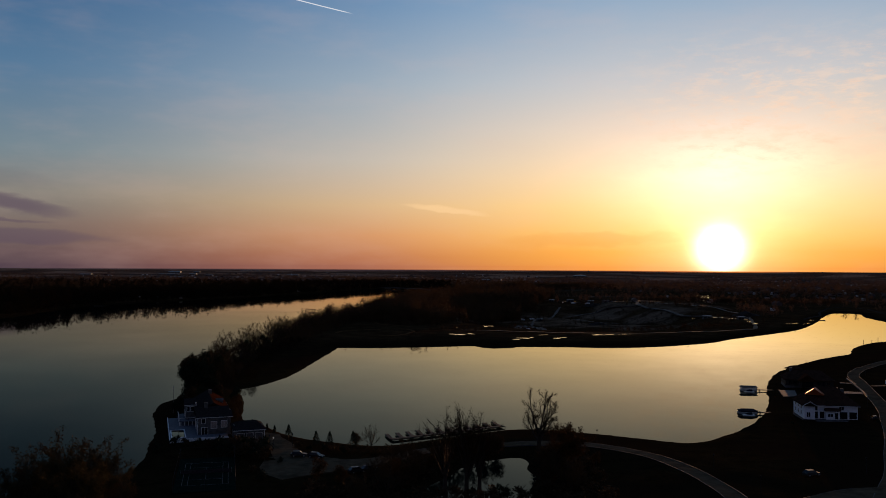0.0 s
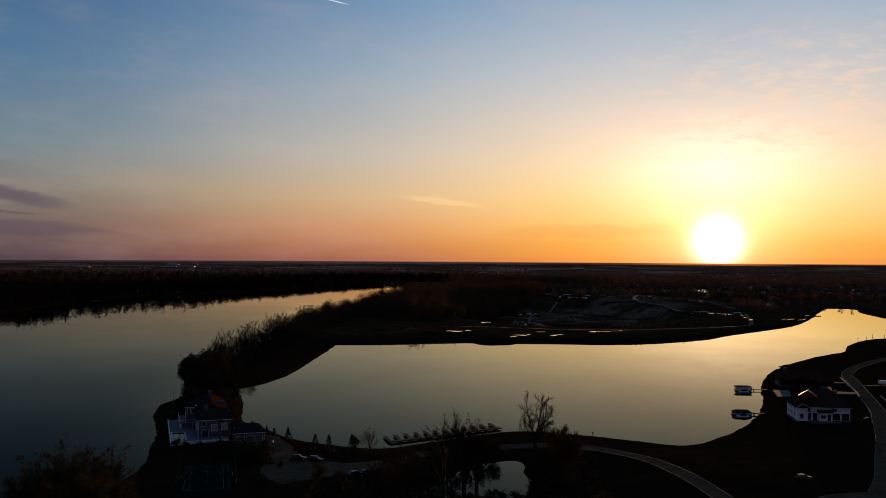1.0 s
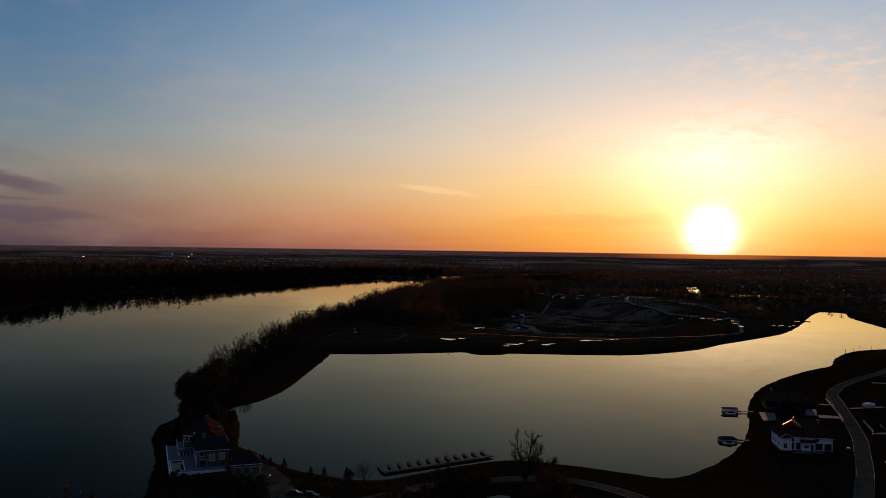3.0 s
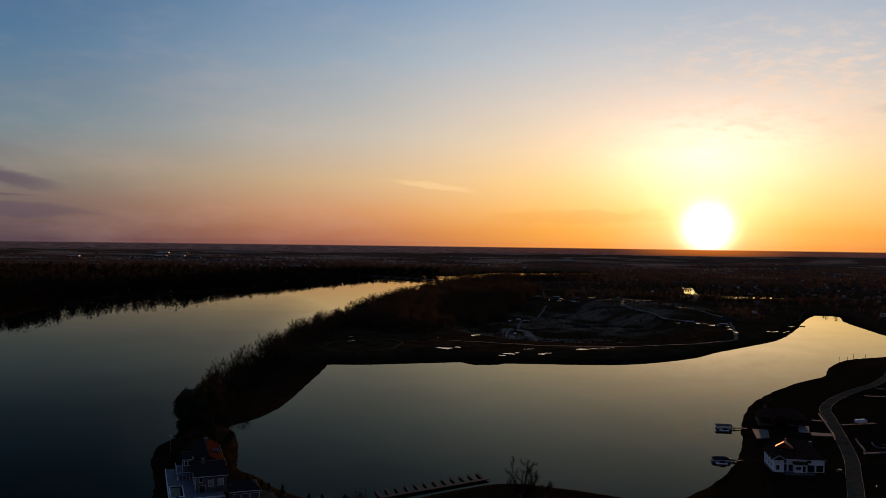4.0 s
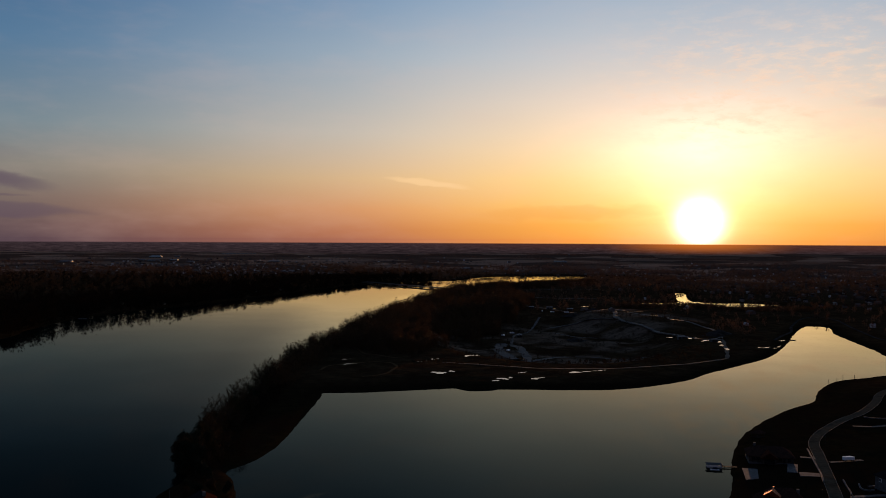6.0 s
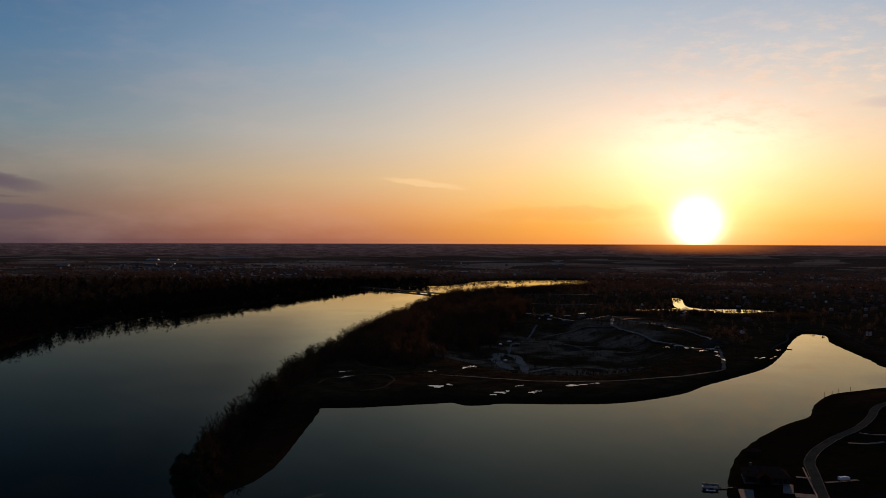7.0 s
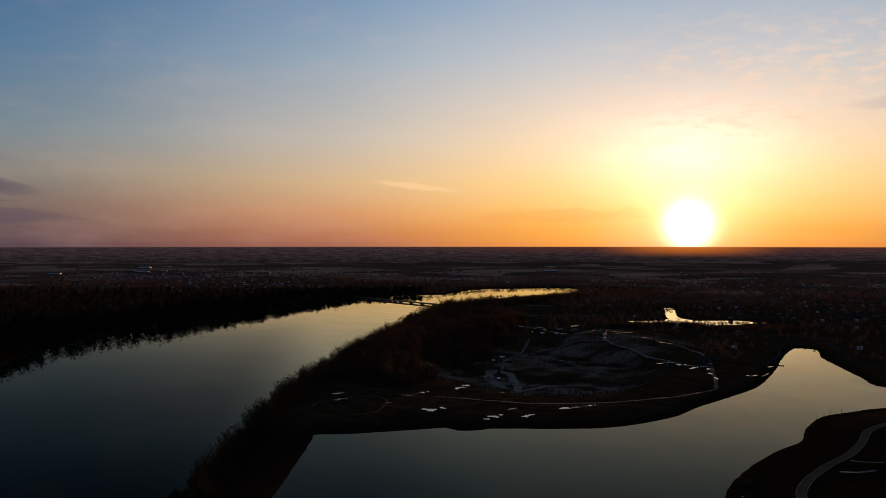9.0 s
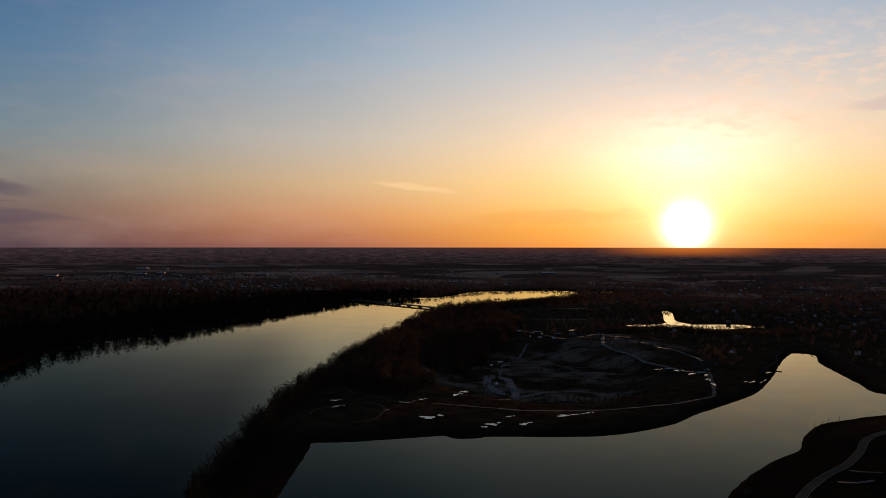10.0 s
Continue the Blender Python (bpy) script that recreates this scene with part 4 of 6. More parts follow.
# ---- trees ----
def limbs(rng, high, low_tilt, high_tilt, count=8, depth=3, bole=0.1, fullness=0.52):
    """Branch lines of a bare tree, from the trunk to the twigs: (points, radii, level)."""
    out = []

    def grow(p, d, length, r, level):
        pts, rad, n = [p], [r], (7, 7, 5, 4)[min(level, 3)]
        for i in range(n):
            d = (d + Vector(rng.normal(size=3)) * 0.09 + Vector((0, 0, 0.05))).normalized()
            p = p + d * length / n
            pts.append(p)
            rad.append(r * (1 - 0.8 * (i + 1) / n))
        out.append((pts, rad, level))
        if level >= depth:
            return
        a = rng.random() * 6.283
        for i in range(2, n + 1):
            a += 2.4 + 0.5 * rng.normal()
            way = (pts[i] - pts[i - 1]).normalized()
            side = way.orthogonal().normalized()
            side = side * math.cos(a) + way.cross(side) * math.sin(a)
            tilt = radians(38 + 9 * rng.normal())
            grow(pts[i], (way * math.cos(tilt) + side * math.sin(tilt)).normalized(), length * fullness * (1.05 - 0.5 * i / n) * (0.8 + 0.4 * rng.random()), rad[i - 1] * 0.6, level + 1)

    r = high * 0.024
    foot, top = Vector((0, 0, -0.4)), Vector((0.1, 0.05, high * bole))
    out.append(([foot, (foot + top) / 2, top], [r * 1.5, r * 1.15, r], 0))
    for k in range(count):
        tilt = radians(low_tilt + (high_tilt - low_tilt) * ((k + 0.5 * rng.random()) / count) ** 0.8)
        a = k * 2.4 + 0.4 * rng.normal()
        way = Vector((math.cos(a) * math.sin(tilt), math.sin(a) * math.sin(tilt), math.cos(tilt)))
        start = foot.lerp(top, 0.55 + 0.45 * rng.random()) if bole > 0.06 else top
        grow(start, way, high * (0.78 - 0.3 * tilt) * (0.85 + 0.25 * rng.random()), r * 0.62, 1)
    tall = max(p.z for pts, _, _ in out for p in pts)
    k = high / tall
    return [([p * k for p in pts], [q * k for q in rad], lv) for pts, rad, lv in out]


def bare_tree(seed, high, low_tilt, high_tilt, buds, bud_size, material, name, label, group="", count=8, bole=0.1, stout=1.0):
    rng = np.random.default_rng(seed)
    ob = thing(name, pose(0, 0, -500), label, "tree", group)
    trunk, verts, tips = bmesh.new(), [], []
    for pts, rad, lv in limbs(rng, high, low_tilt, high_tilt, count, 3, bole):
        if lv <= 1:
            tube(pts, [max(r, 0.035) * (1 + (stout - 1) * 0.4) for r in rad], 6 if lv == 0 else 4, trunk)
        else:
            for a, b in zip(pts, pts[1:]):
                side = (b - a).orthogonal().normalized() * (0.07 if lv == 2 else 0.032) * stout
                other = (b - a).normalized().cross(side)
                for s in (side, other):
                    verts += [a - s, a + s, b]
            tips += pts[1:]
    part("trunk", trunk, BARK, ob)
    if len(tips):
        t = np.array([tuple(tips[i]) for i in rng.integers(0, len(tips), buds)]) + rng.normal(size=(buds, 3)) * 0.25
        tri = t[:, None, :] + rng.normal(size=(buds, 3, 3)) * bud_size
        verts = np.concatenate([np.array([tuple(v) for v in verts]).reshape(-1, 3), tri.reshape(-1, 3)])
    crown = mesh_object("crown", verts, np.arange(len(verts)).reshape(-1, 3), material, False)
    crown.parent = ob
    return ob


def leafy_tree(seed, high, wide, count, size, material, name, label, category="tree"):
    rng = np.random.default_rng(seed)
    ob = thing(name, pose(0, 0, -500), label, category)
    bm = tube([(0, 0, -0.4), (0.1, 0, high * 0.4), (0, 0.1, high * 0.85)], [high * 0.02, high * 0.014, 0.03])
    for k in range(7):
        a, z = k * 2.4, high * (0.25 + 0.08 * k)
        tube([(0, 0, z), (math.cos(a) * wide * 0.4, math.sin(a) * wide * 0.4, z + wide * 0.3), (math.cos(a) * wide * 0.75, math.sin(a) * wide * 0.75, z + wide * 0.7)], [high * 0.008, 0.06, 0.025], 4, bm)
    part("trunk", bm, BARK, ob)
    blobs = [brush(count // 6, 0, 1, 1, 0, rng) for _ in range(6)]
    pts = []
    for k, b in enumerate(blobs):
        c = b[::3] * [wide * 0.6, wide * 0.6, high * 0.42]
        a = k * 1.05 + rng.random()
        pts.append(c + [math.cos(a) * wide * 0.42, math.sin(a) * wide * 0.42, high * (0.12 + 0.085 * k)])
    pts = np.concatenate(pts)
    tri = pts[:, None, :] + rng.normal(size=(len(pts), 3, 3)) * size
    crown = mesh_object("crown", tri.reshape(-1, 3), np.arange(len(pts) * 3).reshape(-1, 3), material, False)
    crown.parent = ob
    return ob


def conifer(seed, high, wide, name, label):
    rng = np.random.default_rng(seed)
    ob = thing(name, pose(0, 0, -500), label, "conifer")
    part("trunk", tube([(0, 0, -0.3), (0, 0, high * 0.9)], [high * 0.022, 0.02]), BARK, ob)
    n = int(420 + high * 60)
    t = rng.random(n) ** 0.8
    a = rng.random(n) * 6.283
    r = wide * (1 - t) ** 0.8 * (0.55 + 0.5 * rng.random(n)) * (1 + 0.15 * np.sin(a * 5 + t * 20))
    c = np.stack([np.cos(a) * r, np.sin(a) * r, 0.12 * high + t * high * 0.88], -1)
    tri = c[:, None, :] + rng.normal(size=(n, 3, 3)) * np.array([0.16, 0.16, 0.12]) * (0.6 + high * 0.08)
    crown = mesh_object("crown", tri.reshape(-1, 3), np.arange(n * 3).reshape(-1, 3), NEEDLE, False)
    crown.parent = ob
    return ob


def plant(model, x, y, scale=1.0, turn=None):
    turn = RNG.random() * 360 if turn is None else turn
    m = pose(x, y, lay(x, y) - 0.05, 0, 0, turn)
    ob = copy_thing(model, m)
    ob.scale = (scale, scale, scale)
    return ob


def drop_model(ob):
    for o in (*ob.children_recursive, ob):
        bpy.data.objects.remove(o)


def build_trees():
    big = bare_tree(12, 19.0, 8, 74, 5600, 0.095, DARK_TWIG, "bare_tree", "tall bare tree with a forked trunk between pond and lane", count=9, bole=0.50, stout=1.8)
    mids = [bare_tree(s, 8.0, 2, 56, 1500, 0.07, TWIG, "bare_tree", "bare budding tree with upright brown twigs by the lake", "bare trees by the water", 9, 0.05) for s in (21, 22, 23)]
    spit = [bare_tree(k, 15.0, 3, 84, b, 0.12, m, "spit_tree", "tall bare round-crowned tree on the narrow spit", "trees along the spit", 12, 0.17, 1.7) for k, b, m in ((31, 3400, TWIG), (32, 2000, TWIG), (33, 4600, OLIVE), (34, 3000, TWIG), (35, 5200, TWIG))]
    slim = [bare_tree(k, 20.6, 3, 27, 2300, 0.09, DARK_TWIG, "bare_tree", "tall slim bare tree with upright twigs beside the pond", "bare trees by the pond", 13, 0.44, 1.5) for k in (91, 92)]
    dense = [leafy_tree(s, 15.0, 5.0, 6000, 0.26, m, "spit_tree", "dark dense tree with clumped crown on the spit") for s, m in ((41, NEEDLE), (42, TWIG))]
    rust = [leafy_tree(s, 7.0, 2.6, 1700, 0.13, RUST, "budding_tree", "small tree with rust-brown spring leaves beside the lane") for s in (51, 52)]
    olive = [bare_tree(s, 13.5, 2, 58, 8000, 0.12, m, "lakeside_tree", "broad lakeside tree with olive-brown spring buds", "", 11, 0.06) for s, m in ((61, OLIVE), (62, TWIG), (64, OLIVE), (65, BUDS))]
    tall_bud = bare_tree(63, 10.0, 1, 22, 3200, 0.16, BUDS, "budding_tree", "slender tree with orange-brown spring buds beside the pond", "", 8, 0.06)
    fir = [conifer(s, h, w, "conifer", "small dark conical evergreen on the lawn") for s, h, w in ((71, 4.6, 1.5), (72, 2.6, 0.6))]
    shrub = [leafy_tree(s, 3.2, 2.0, 420, 0.2, m, "shrub", "low dark rounded shrub near the drive", "shrub") for s, m in ((81, TWIG), (82, NEEDLE))]
    plant(big, 25.6, 256.5, 1.05, 40)
    plant(tall_bud, 31.6, 237, 1.3)
    for i, (x, y, s) in enumerate(((-23.1, 270, 0.82), (33, 292, 0.4), (36, 289, 0.45), (34.2, 259.5, 1.0), (31, 262, 0.7), (29, 259, 0.6), (-14, 214, 1.1), (1, 263, 0.6), (6, 264, 0.6), (14, 262.5, 0.7), (25, 247, 0.7), (25.5, 240, 0.8))):
        plant(mids[i % 3], x, y, s)
    for i, (x, y, s) in enumerate(((-0.6, 215.6, 1.05), (4.4, 215.4, 1.06), (7.4, 215.8, 1.01))):
        plant(slim[i % 2], x, y, s)
    for i, (x, y, s) in enumerate(((-8, 232, 0.5), (-4, 238, 0.5), (-1, 244, 0.5), (2, 251, 0.52), (6, 256, 0.55), (10, 260, 0.5), (13.5, 262.5, 0.45), (-12, 226, 0.5), (25, 231, 0.5), (24, 222, 0.5))):
        plant(olive[(1, 3)[i % 2]], x, y, s)
    for i, (x, y, s) in enumerate(((-27.2, 268, 0.7), (34.4, 260, 1.05), (37.5, 284, 0.75), (14.4, 262, 0.8), (10, 261, 0.75), (-32, 226, 0.9), (-26, 222, 0.8), (-4, 256, 0.5), (40, 246, 0.6))):
        plant(rust[i % 2], x, y, s)
    for i, (x, y, s) in enumerate(((-72, 184, 1.35), (-69, 192, 1.5), (-66.5, 187, 1.4), (-70.5, 178, 1.25), (-65, 197, 1.2), (-70.5, 203, 0.85), (-63, 181, 1.15), (-75, 176, 1.15), (-67, 174, 1.3), (-60, 189, 0.85), (-72, 192, 1.0), (-66, 201, 0.7), (-77, 172, 1.0), (-62, 172, 0.9))):
        plant(olive[i % 4], x - 9, y, s * 0.95)
    for x, y, s in ((-20, 206, 0.55), (-14, 240, 0.55), (-11, 248, 0.55), (30, 246, 0.5), (28, 238, 0.6), (30, 222, 0.6), (-17, 224, 0.6)):
        plant(olive[1], x, y, s)
    for x, y in ((-49.6, 279), (-39.6, 269.6), (-35.6, 270.4), (-28.2, 267)):
        plant(fir[0], x, y, RNG.uniform(0.9, 1.08))
    for x, y in ((-65.3, 298.7), (-62.4, 296.1), (-59.2, 292.7), (-55.7, 287.6)):
        plant(fir[1], x, y, RNG.uniform(0.85, 1.1))
    for i, (x, y, s) in enumerate(((-63, 264, 1.0), (-60, 262.5, 1.1), (-57.5, 261, 0.9), (-66, 263, 0.9), (-70, 264, 0.8), (-74, 265, 0.9), (-78, 268, 0.8), (-82, 270, 0.9), (-54, 259, 0.7), (-45, 243, 0.5), (-88, 268, 0.7), (-85, 262, 0.8), (-50, 232, 0.6), (-46, 224, 0.8),
                                  (-60, 256, 1.5), (-56, 254, 1.7), (-53, 257.5, 1.3), (-52, 251, 1.6), (-57, 249, 1.4), (-62, 252, 1.5), (-50, 246, 1.3), (-65, 257, 1.4), (-68, 259, 1.2), (-30, 258, 0.6), (-44, 263, 0.7), (-40, 260, 0.6), (-34, 257, 0.7), (-36, 262, 0.6), (-20, 230, 0.9), (-28, 231, 0.6), (-8, 250, 0.9), (26, 258, 0.8), (30, 254, 0.9), (-9, 213.5, 0.9), (-6, 214, 1.0), (-3, 214.5, 0.9), (2, 214, 1.1), (6, 214.5, 0.9), (10, 214.5, 1.0), (13, 214, 1.1), (17, 214, 1.0), (20.5, 215.5, 0.9), (23, 219, 1.1), (24, 226, 1.1), (24.5, 234, 1.0), (24, 243, 1.0), (25, 250, 1.0), (146, 306, 0.5), (148, 311, 0.45), (118, 309, 0.4))):
        plant(shrub[i % 2], x, y, s)
    for i in range(12):
        y = 400 + 196 * (i / 11) + RNG.uniform(-3, 3)
        plant(spit[(i * 2) % 5], left_edge(y) + RNG.uniform(5.0, 8.5), y, RNG.choice([0.92, 1.06, 1.18, 1.3]))
    for i in range(20):
        y = 398 + 196 * (i / 19) + RNG.uniform(-4, 4)
        plant(spit[(i * 3 + 1) % 5], left_edge(y) + RNG.uniform(8, 18), y, RNG.uniform(0.35, 0.6))
    for i in range(46):
        y = 600 + 12.2 * i + RNG.uniform(-4, 4)
        plant(spit[(i * 3) % 5], left_edge(y) + RNG.uniform(3.5, 8.5), y, RNG.choice([0.65, 0.9, 1.1, 1.3]))
    for x, y, s in ((-114, 386, 0.85), (-112, 392, 0.95), (-117, 399, 1.05), (-108, 395, 0.8), (-114, 408, 1.0), (-120, 413, 0.95), (-106, 382, 0.6), (-101, 376, 0.55), (-110, 420, 0.8), (-118, 440, 0.8), (-122, 470, 0.8), (-98, 372, 0.5), (-121, 520, 0.7), (-118, 560, 0.7)):
        plant(dense[int(x * y) % 2], x, y, s)
    for i, (x, y, s) in enumerate(((-78, 323, 0.75), (-76, 316, 0.6), (-79.5, 331, 0.75), (-81, 339, 0.8), (-73.5, 309, 0.5), (-71, 304, 0.45), (-79, 336, 0.6), (-75, 320, 0.5))):
        plant(rust[i % 2], x, y, s)
    for i, (x, y, s) in enumerate(((-96.5, 317, 0.42), (-94.5, 322, 0.46), (-98, 327, 0.4), (-97, 337, 0.55), (-95, 345, 0.5), (-91, 351, 0.5), (-84, 350, 0.45), (-98, 329, 0.42), (-101, 352, 0.45))):
        plant(dense[i % 2], x, y, s)
    for m in [big, *mids, *spit, *slim, *dense, *rust, *olive, tall_bud, *fir, *shrub]:
        drop_model(m)


build_trees()


def undergrowth():
    tuft = [brush(26, 0.1, 1.6, 1.1, 0.22, RNG) for _ in range(6)]
    p = scatter(900, -34, 40, 205, 262, lambda x, y, d: np.full(x.shape, 0.9))
    line = curve_through(MAIN_ROAD, 6)
    far = np.array([np.min(np.hypot(*(line - q[:2]).T)) for q in p])
    court = (p[:, 0] < -15) & (p[:, 1] > 222) & (p[:, 1] < 256)
    p = p[(far > 5.5) & ~court]
    wood("undergrowth", p, RNG.uniform(0.6, 1.7, len(p)), tuft, TWIG, "tangled brown undergrowth round the small pond")
    tall = [rounded(130, 0.0, 12.0, 4.6, 0.26, RNG, 5) for _ in range(6)]
    p = scatter(1700, -135, -74, 384, 600, lambda x, y, d: np.where(x < left_edge(y) + 27, 0.85, 0.0))
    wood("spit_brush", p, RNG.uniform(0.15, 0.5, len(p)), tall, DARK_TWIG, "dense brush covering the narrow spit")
    low = [rounded(110, -0.5, 7.0, 4.0, 0.24, RNG, 6) for _ in range(6)]
    p = scatter(5200, -140, 60, 590, 1700, lambda x, y, d: np.where((x < left_edge(y) + 16) & (d < 16), 0.8, 0))
    wood("edge_brush", p, RNG.uniform(0.5, 1.15, len(p)), low, BROWN_TWIG, "dense brown brush under the trees along the lake")
    bush = [rounded(80, -0.3, 4.2, 2.4, 0.2, RNG, 5) for _ in range(6)]
    p = scatter(3600, -84, 330, 585, 800, lambda x, y, d: np.where((d > 5) & (d < 15) & (y - 580 > 0.62 * np.maximum(x - 100, 0)), 0.05 + 0.12 * step(ripple(x, y, 17, 3.0), 0.1, 0.5), 0))
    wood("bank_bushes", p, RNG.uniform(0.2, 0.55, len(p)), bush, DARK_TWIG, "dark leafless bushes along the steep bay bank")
    reed = [brush(14, 0.0, 1.3, 0.5, 0.12, RNG, 0.0) for _ in range(4)]
    p = scatter(5200, -110, 330, 265, 700, lambda x, y, d: np.where((d < 3.2) & (x > -60), 0.55, 0))
    wood("reeds", p, RNG.uniform(0.5, 1.1, len(p)), reed, RUST, "dry reeds fringing the lake shore")


undergrowth()


# ---- houses ----
def opening(parent, name, x, z, w, h, y=0.0, axis="y", out=-1, frame_w=0.12, bars=1, glass=None, trim=None):
    """A framed window or door set in a wall: x runs along the wall, y is the wall's face."""
    glass = glass or GLASS

    def put(a0, a1, b0, b1, d0, d1, bm=None):
        d0, d1 = sorted((y + out * d0, y + out * d1))
        return block(a0, a1, d0, d1, b0, b1, bm) if axis == "y" else block(d0, d1, a0, a1, b0, b1, bm)

    pane = part(name, put(x - w / 2, x + w / 2, z, z + h, 0.0, 0.03), glass, parent)
    bm = put(x - w / 2 - frame_w, x - w / 2, z - frame_w, z + h + frame_w, 0.0, 0.09)
    put(x + w / 2, x + w / 2 + frame_w, z - frame_w, z + h + frame_w, 0.0, 0.09, bm)
    put(x - w / 2, x + w / 2, z + h, z + h + frame_w, 0.0, 0.09, bm)
    put(x - w / 2, x + w / 2, z - frame_w, z, 0.0, 0.12, bm)
    for k in range(bars):
        c = x - w / 2 + w * (k + 1) / (bars + 1)
        put(c - 0.03, c + 0.03, z, z + h, 0.03, 0.07, bm)
    part("frame", bm, trim or TRIM, pane, "dark timber frame" if trim else "white painted frame")
    return pane


def gable_wall(x0, x1, y, z0, z1, rise, thick, bm):
    """The triangle of wall under a gable whose ridge runs along y."""
    mid = (x0 + x1) / 2
    a = [bm.verts.new(p) for p in ((x0, y, z1), (x1, y, z1), (mid, y, z1 + rise))]
    b = [bm.verts.new(p) for p in ((x0, y + thick, z1), (x1, y + thick, z1), (mid, y + thick, z1 + rise))]
    bm.faces.new(a)
    bm.faces.new(b[::-1])
    for i, j in ((0, 1), (1, 2), (2, 0)):
        bm.faces.new((a[i], a[j], b[j], b[i]))


def gutter(parent, x0, x1, y, z):
    part("gutter", block(x0, x1, y - 0.14, y, z - 0.14, z), TRIM, parent, "white eaves gutter")


def lake_house():
    """White two-storey house with a brown hipped roof and cross gables."""
    z = lay(133, 322, 9) + 0.02
    ob = thing("house", pose(133, 323, z, 0, 0, -8), "white sided two-storey lake house with brown shingle roof", "house")
    part("foundation", block(-7.2, 11.2, -7.2, 7.2, -1.5, 0.12), CONCRETE, ob)
    part("wall", block(-7, 11, -7, 7, 0.12, 4.9), SIDING, ob, "white lap siding")
    bm = block(-7.2, -3.6, -8.6, -6.9, 0.12, 4.9)
    gable_wall(-7.2, -3.6, -8.6, 0, 4.9, 1.2, 0.3, bm)
    part("bay", bm, SIDING, ob, "white gabled projecting bay")
    part("bay", block(0.2, 4.6, -8.2, -6.9, 0.12, 3.3), SIDING, ob, "white porch wall")
    part("roof", gable(-7, 11, -7, 7, 4.9, 5.4, 0.7, 0.28, "x", 6.0), SHINGLE, ob, "brown shingle hipped roof")
    part("roof", gable(-7.2, -3.6, -8.6, 2.0, 4.9, 1.3, 0.5, 0.24, "y"), SHINGLE, ob, "brown shingle gable")
    # Metal, colour and turn are picked so this slope glows like a sunlit roof.
    cross = part("roof", gable(-2.9, 2.9, -3.4, 3.2, 0.0, 1.9, 0.2, 0.2, "y"), COPPER, ob, "copper-coloured cross gable, its metal picked to glow sunlit")
    cross.matrix_basis = pose(-1.6, -1.2, 8.3, 0, 0, -20)
    bm = bmesh.new()
    gable_wall(-2.7, 2.7, -3.2, 0, 0.0, 1.75, 0.2, block(-2.7, 2.7, -3.2, -3.0, -2.4, 0.0, bm))
    face = part("gable_wall", bm, SHINGLE, ob, "brown shingled gable face")
    face.matrix_basis = pose(-1.6, -1.2, 8.2, 0, 0, -20)
    part("roof", gable(0.2, 4.6, -8.3, -6.8, 3.3, 0.6, 0.4, 0.2, "x"), SHINGLE, ob, "small porch roof")
    part("chimney", block(7.6, 8.7, 0.5, 1.9, 6.0, 9.8, bevel=0.05), STUCCO, ob)
    gutter(ob, -2.9, 11.7, -7.7, 4.85)
    part("rake", tube([(-7.75, -9.15, 4.85), (-5.4, -9.15, 6.3), (-3.05, -9.15, 4.85)], [0.12, 0.12, 0.12], 4), TRIM, ob, "white rake board")
    for x, y, sz, w, h, bars in ((-2.9, -7.0, 3.1, 1.0, 1.4, 0), (5.6, -7.0, 3.4, 1.5, 1.1, 1), (-5.8, -8.6, 1.0, 1.1, 1.6, 1), (1.6, -8.2, 1.1, 1.6, 1.1, 1)):
        opening(ob, "window", x, sz, w, h, y, bars=bars)
    for x, y, w, h in ((-2.9, -7.0, 1.2, 2.4), (-0.9, -7.0, 1.5, 2.4), (3.6, -8.2, 1.0, 2.2)):
        opening(ob, "door", x, 0.3, w, h, y, bars=0)
    for x in (6.3, 9.4):
        opening(ob, "garage_door", x, 0.3, 2.5, 2.4, -7.0, bars=0)
    for sy in (-4, 0, 4):
        for sz in (1.2, 3.3):
            opening(ob, "window", sy, sz, 1.4, 1.3, -7.0, "x", -1)
            opening(ob, "window", sy, sz, 1.4, 1.3, 11.0, "x", 1)
    for sx in (-5, -1, 4, 8):
        for sz in (1.0, 3.2):
            opening(ob, "window", sx, sz, 1.8, 1.4, 7.0, "y", 1)
    yard = prism([(128, 312.6), (149, 309.6), (149.3, 312.4), (128.5, 315.6)], z - 1.0, z + 0.05)
    tagged(part("patio", yard, CONCRETE), "pale concrete apron before the white house", "patio", kind="structure")


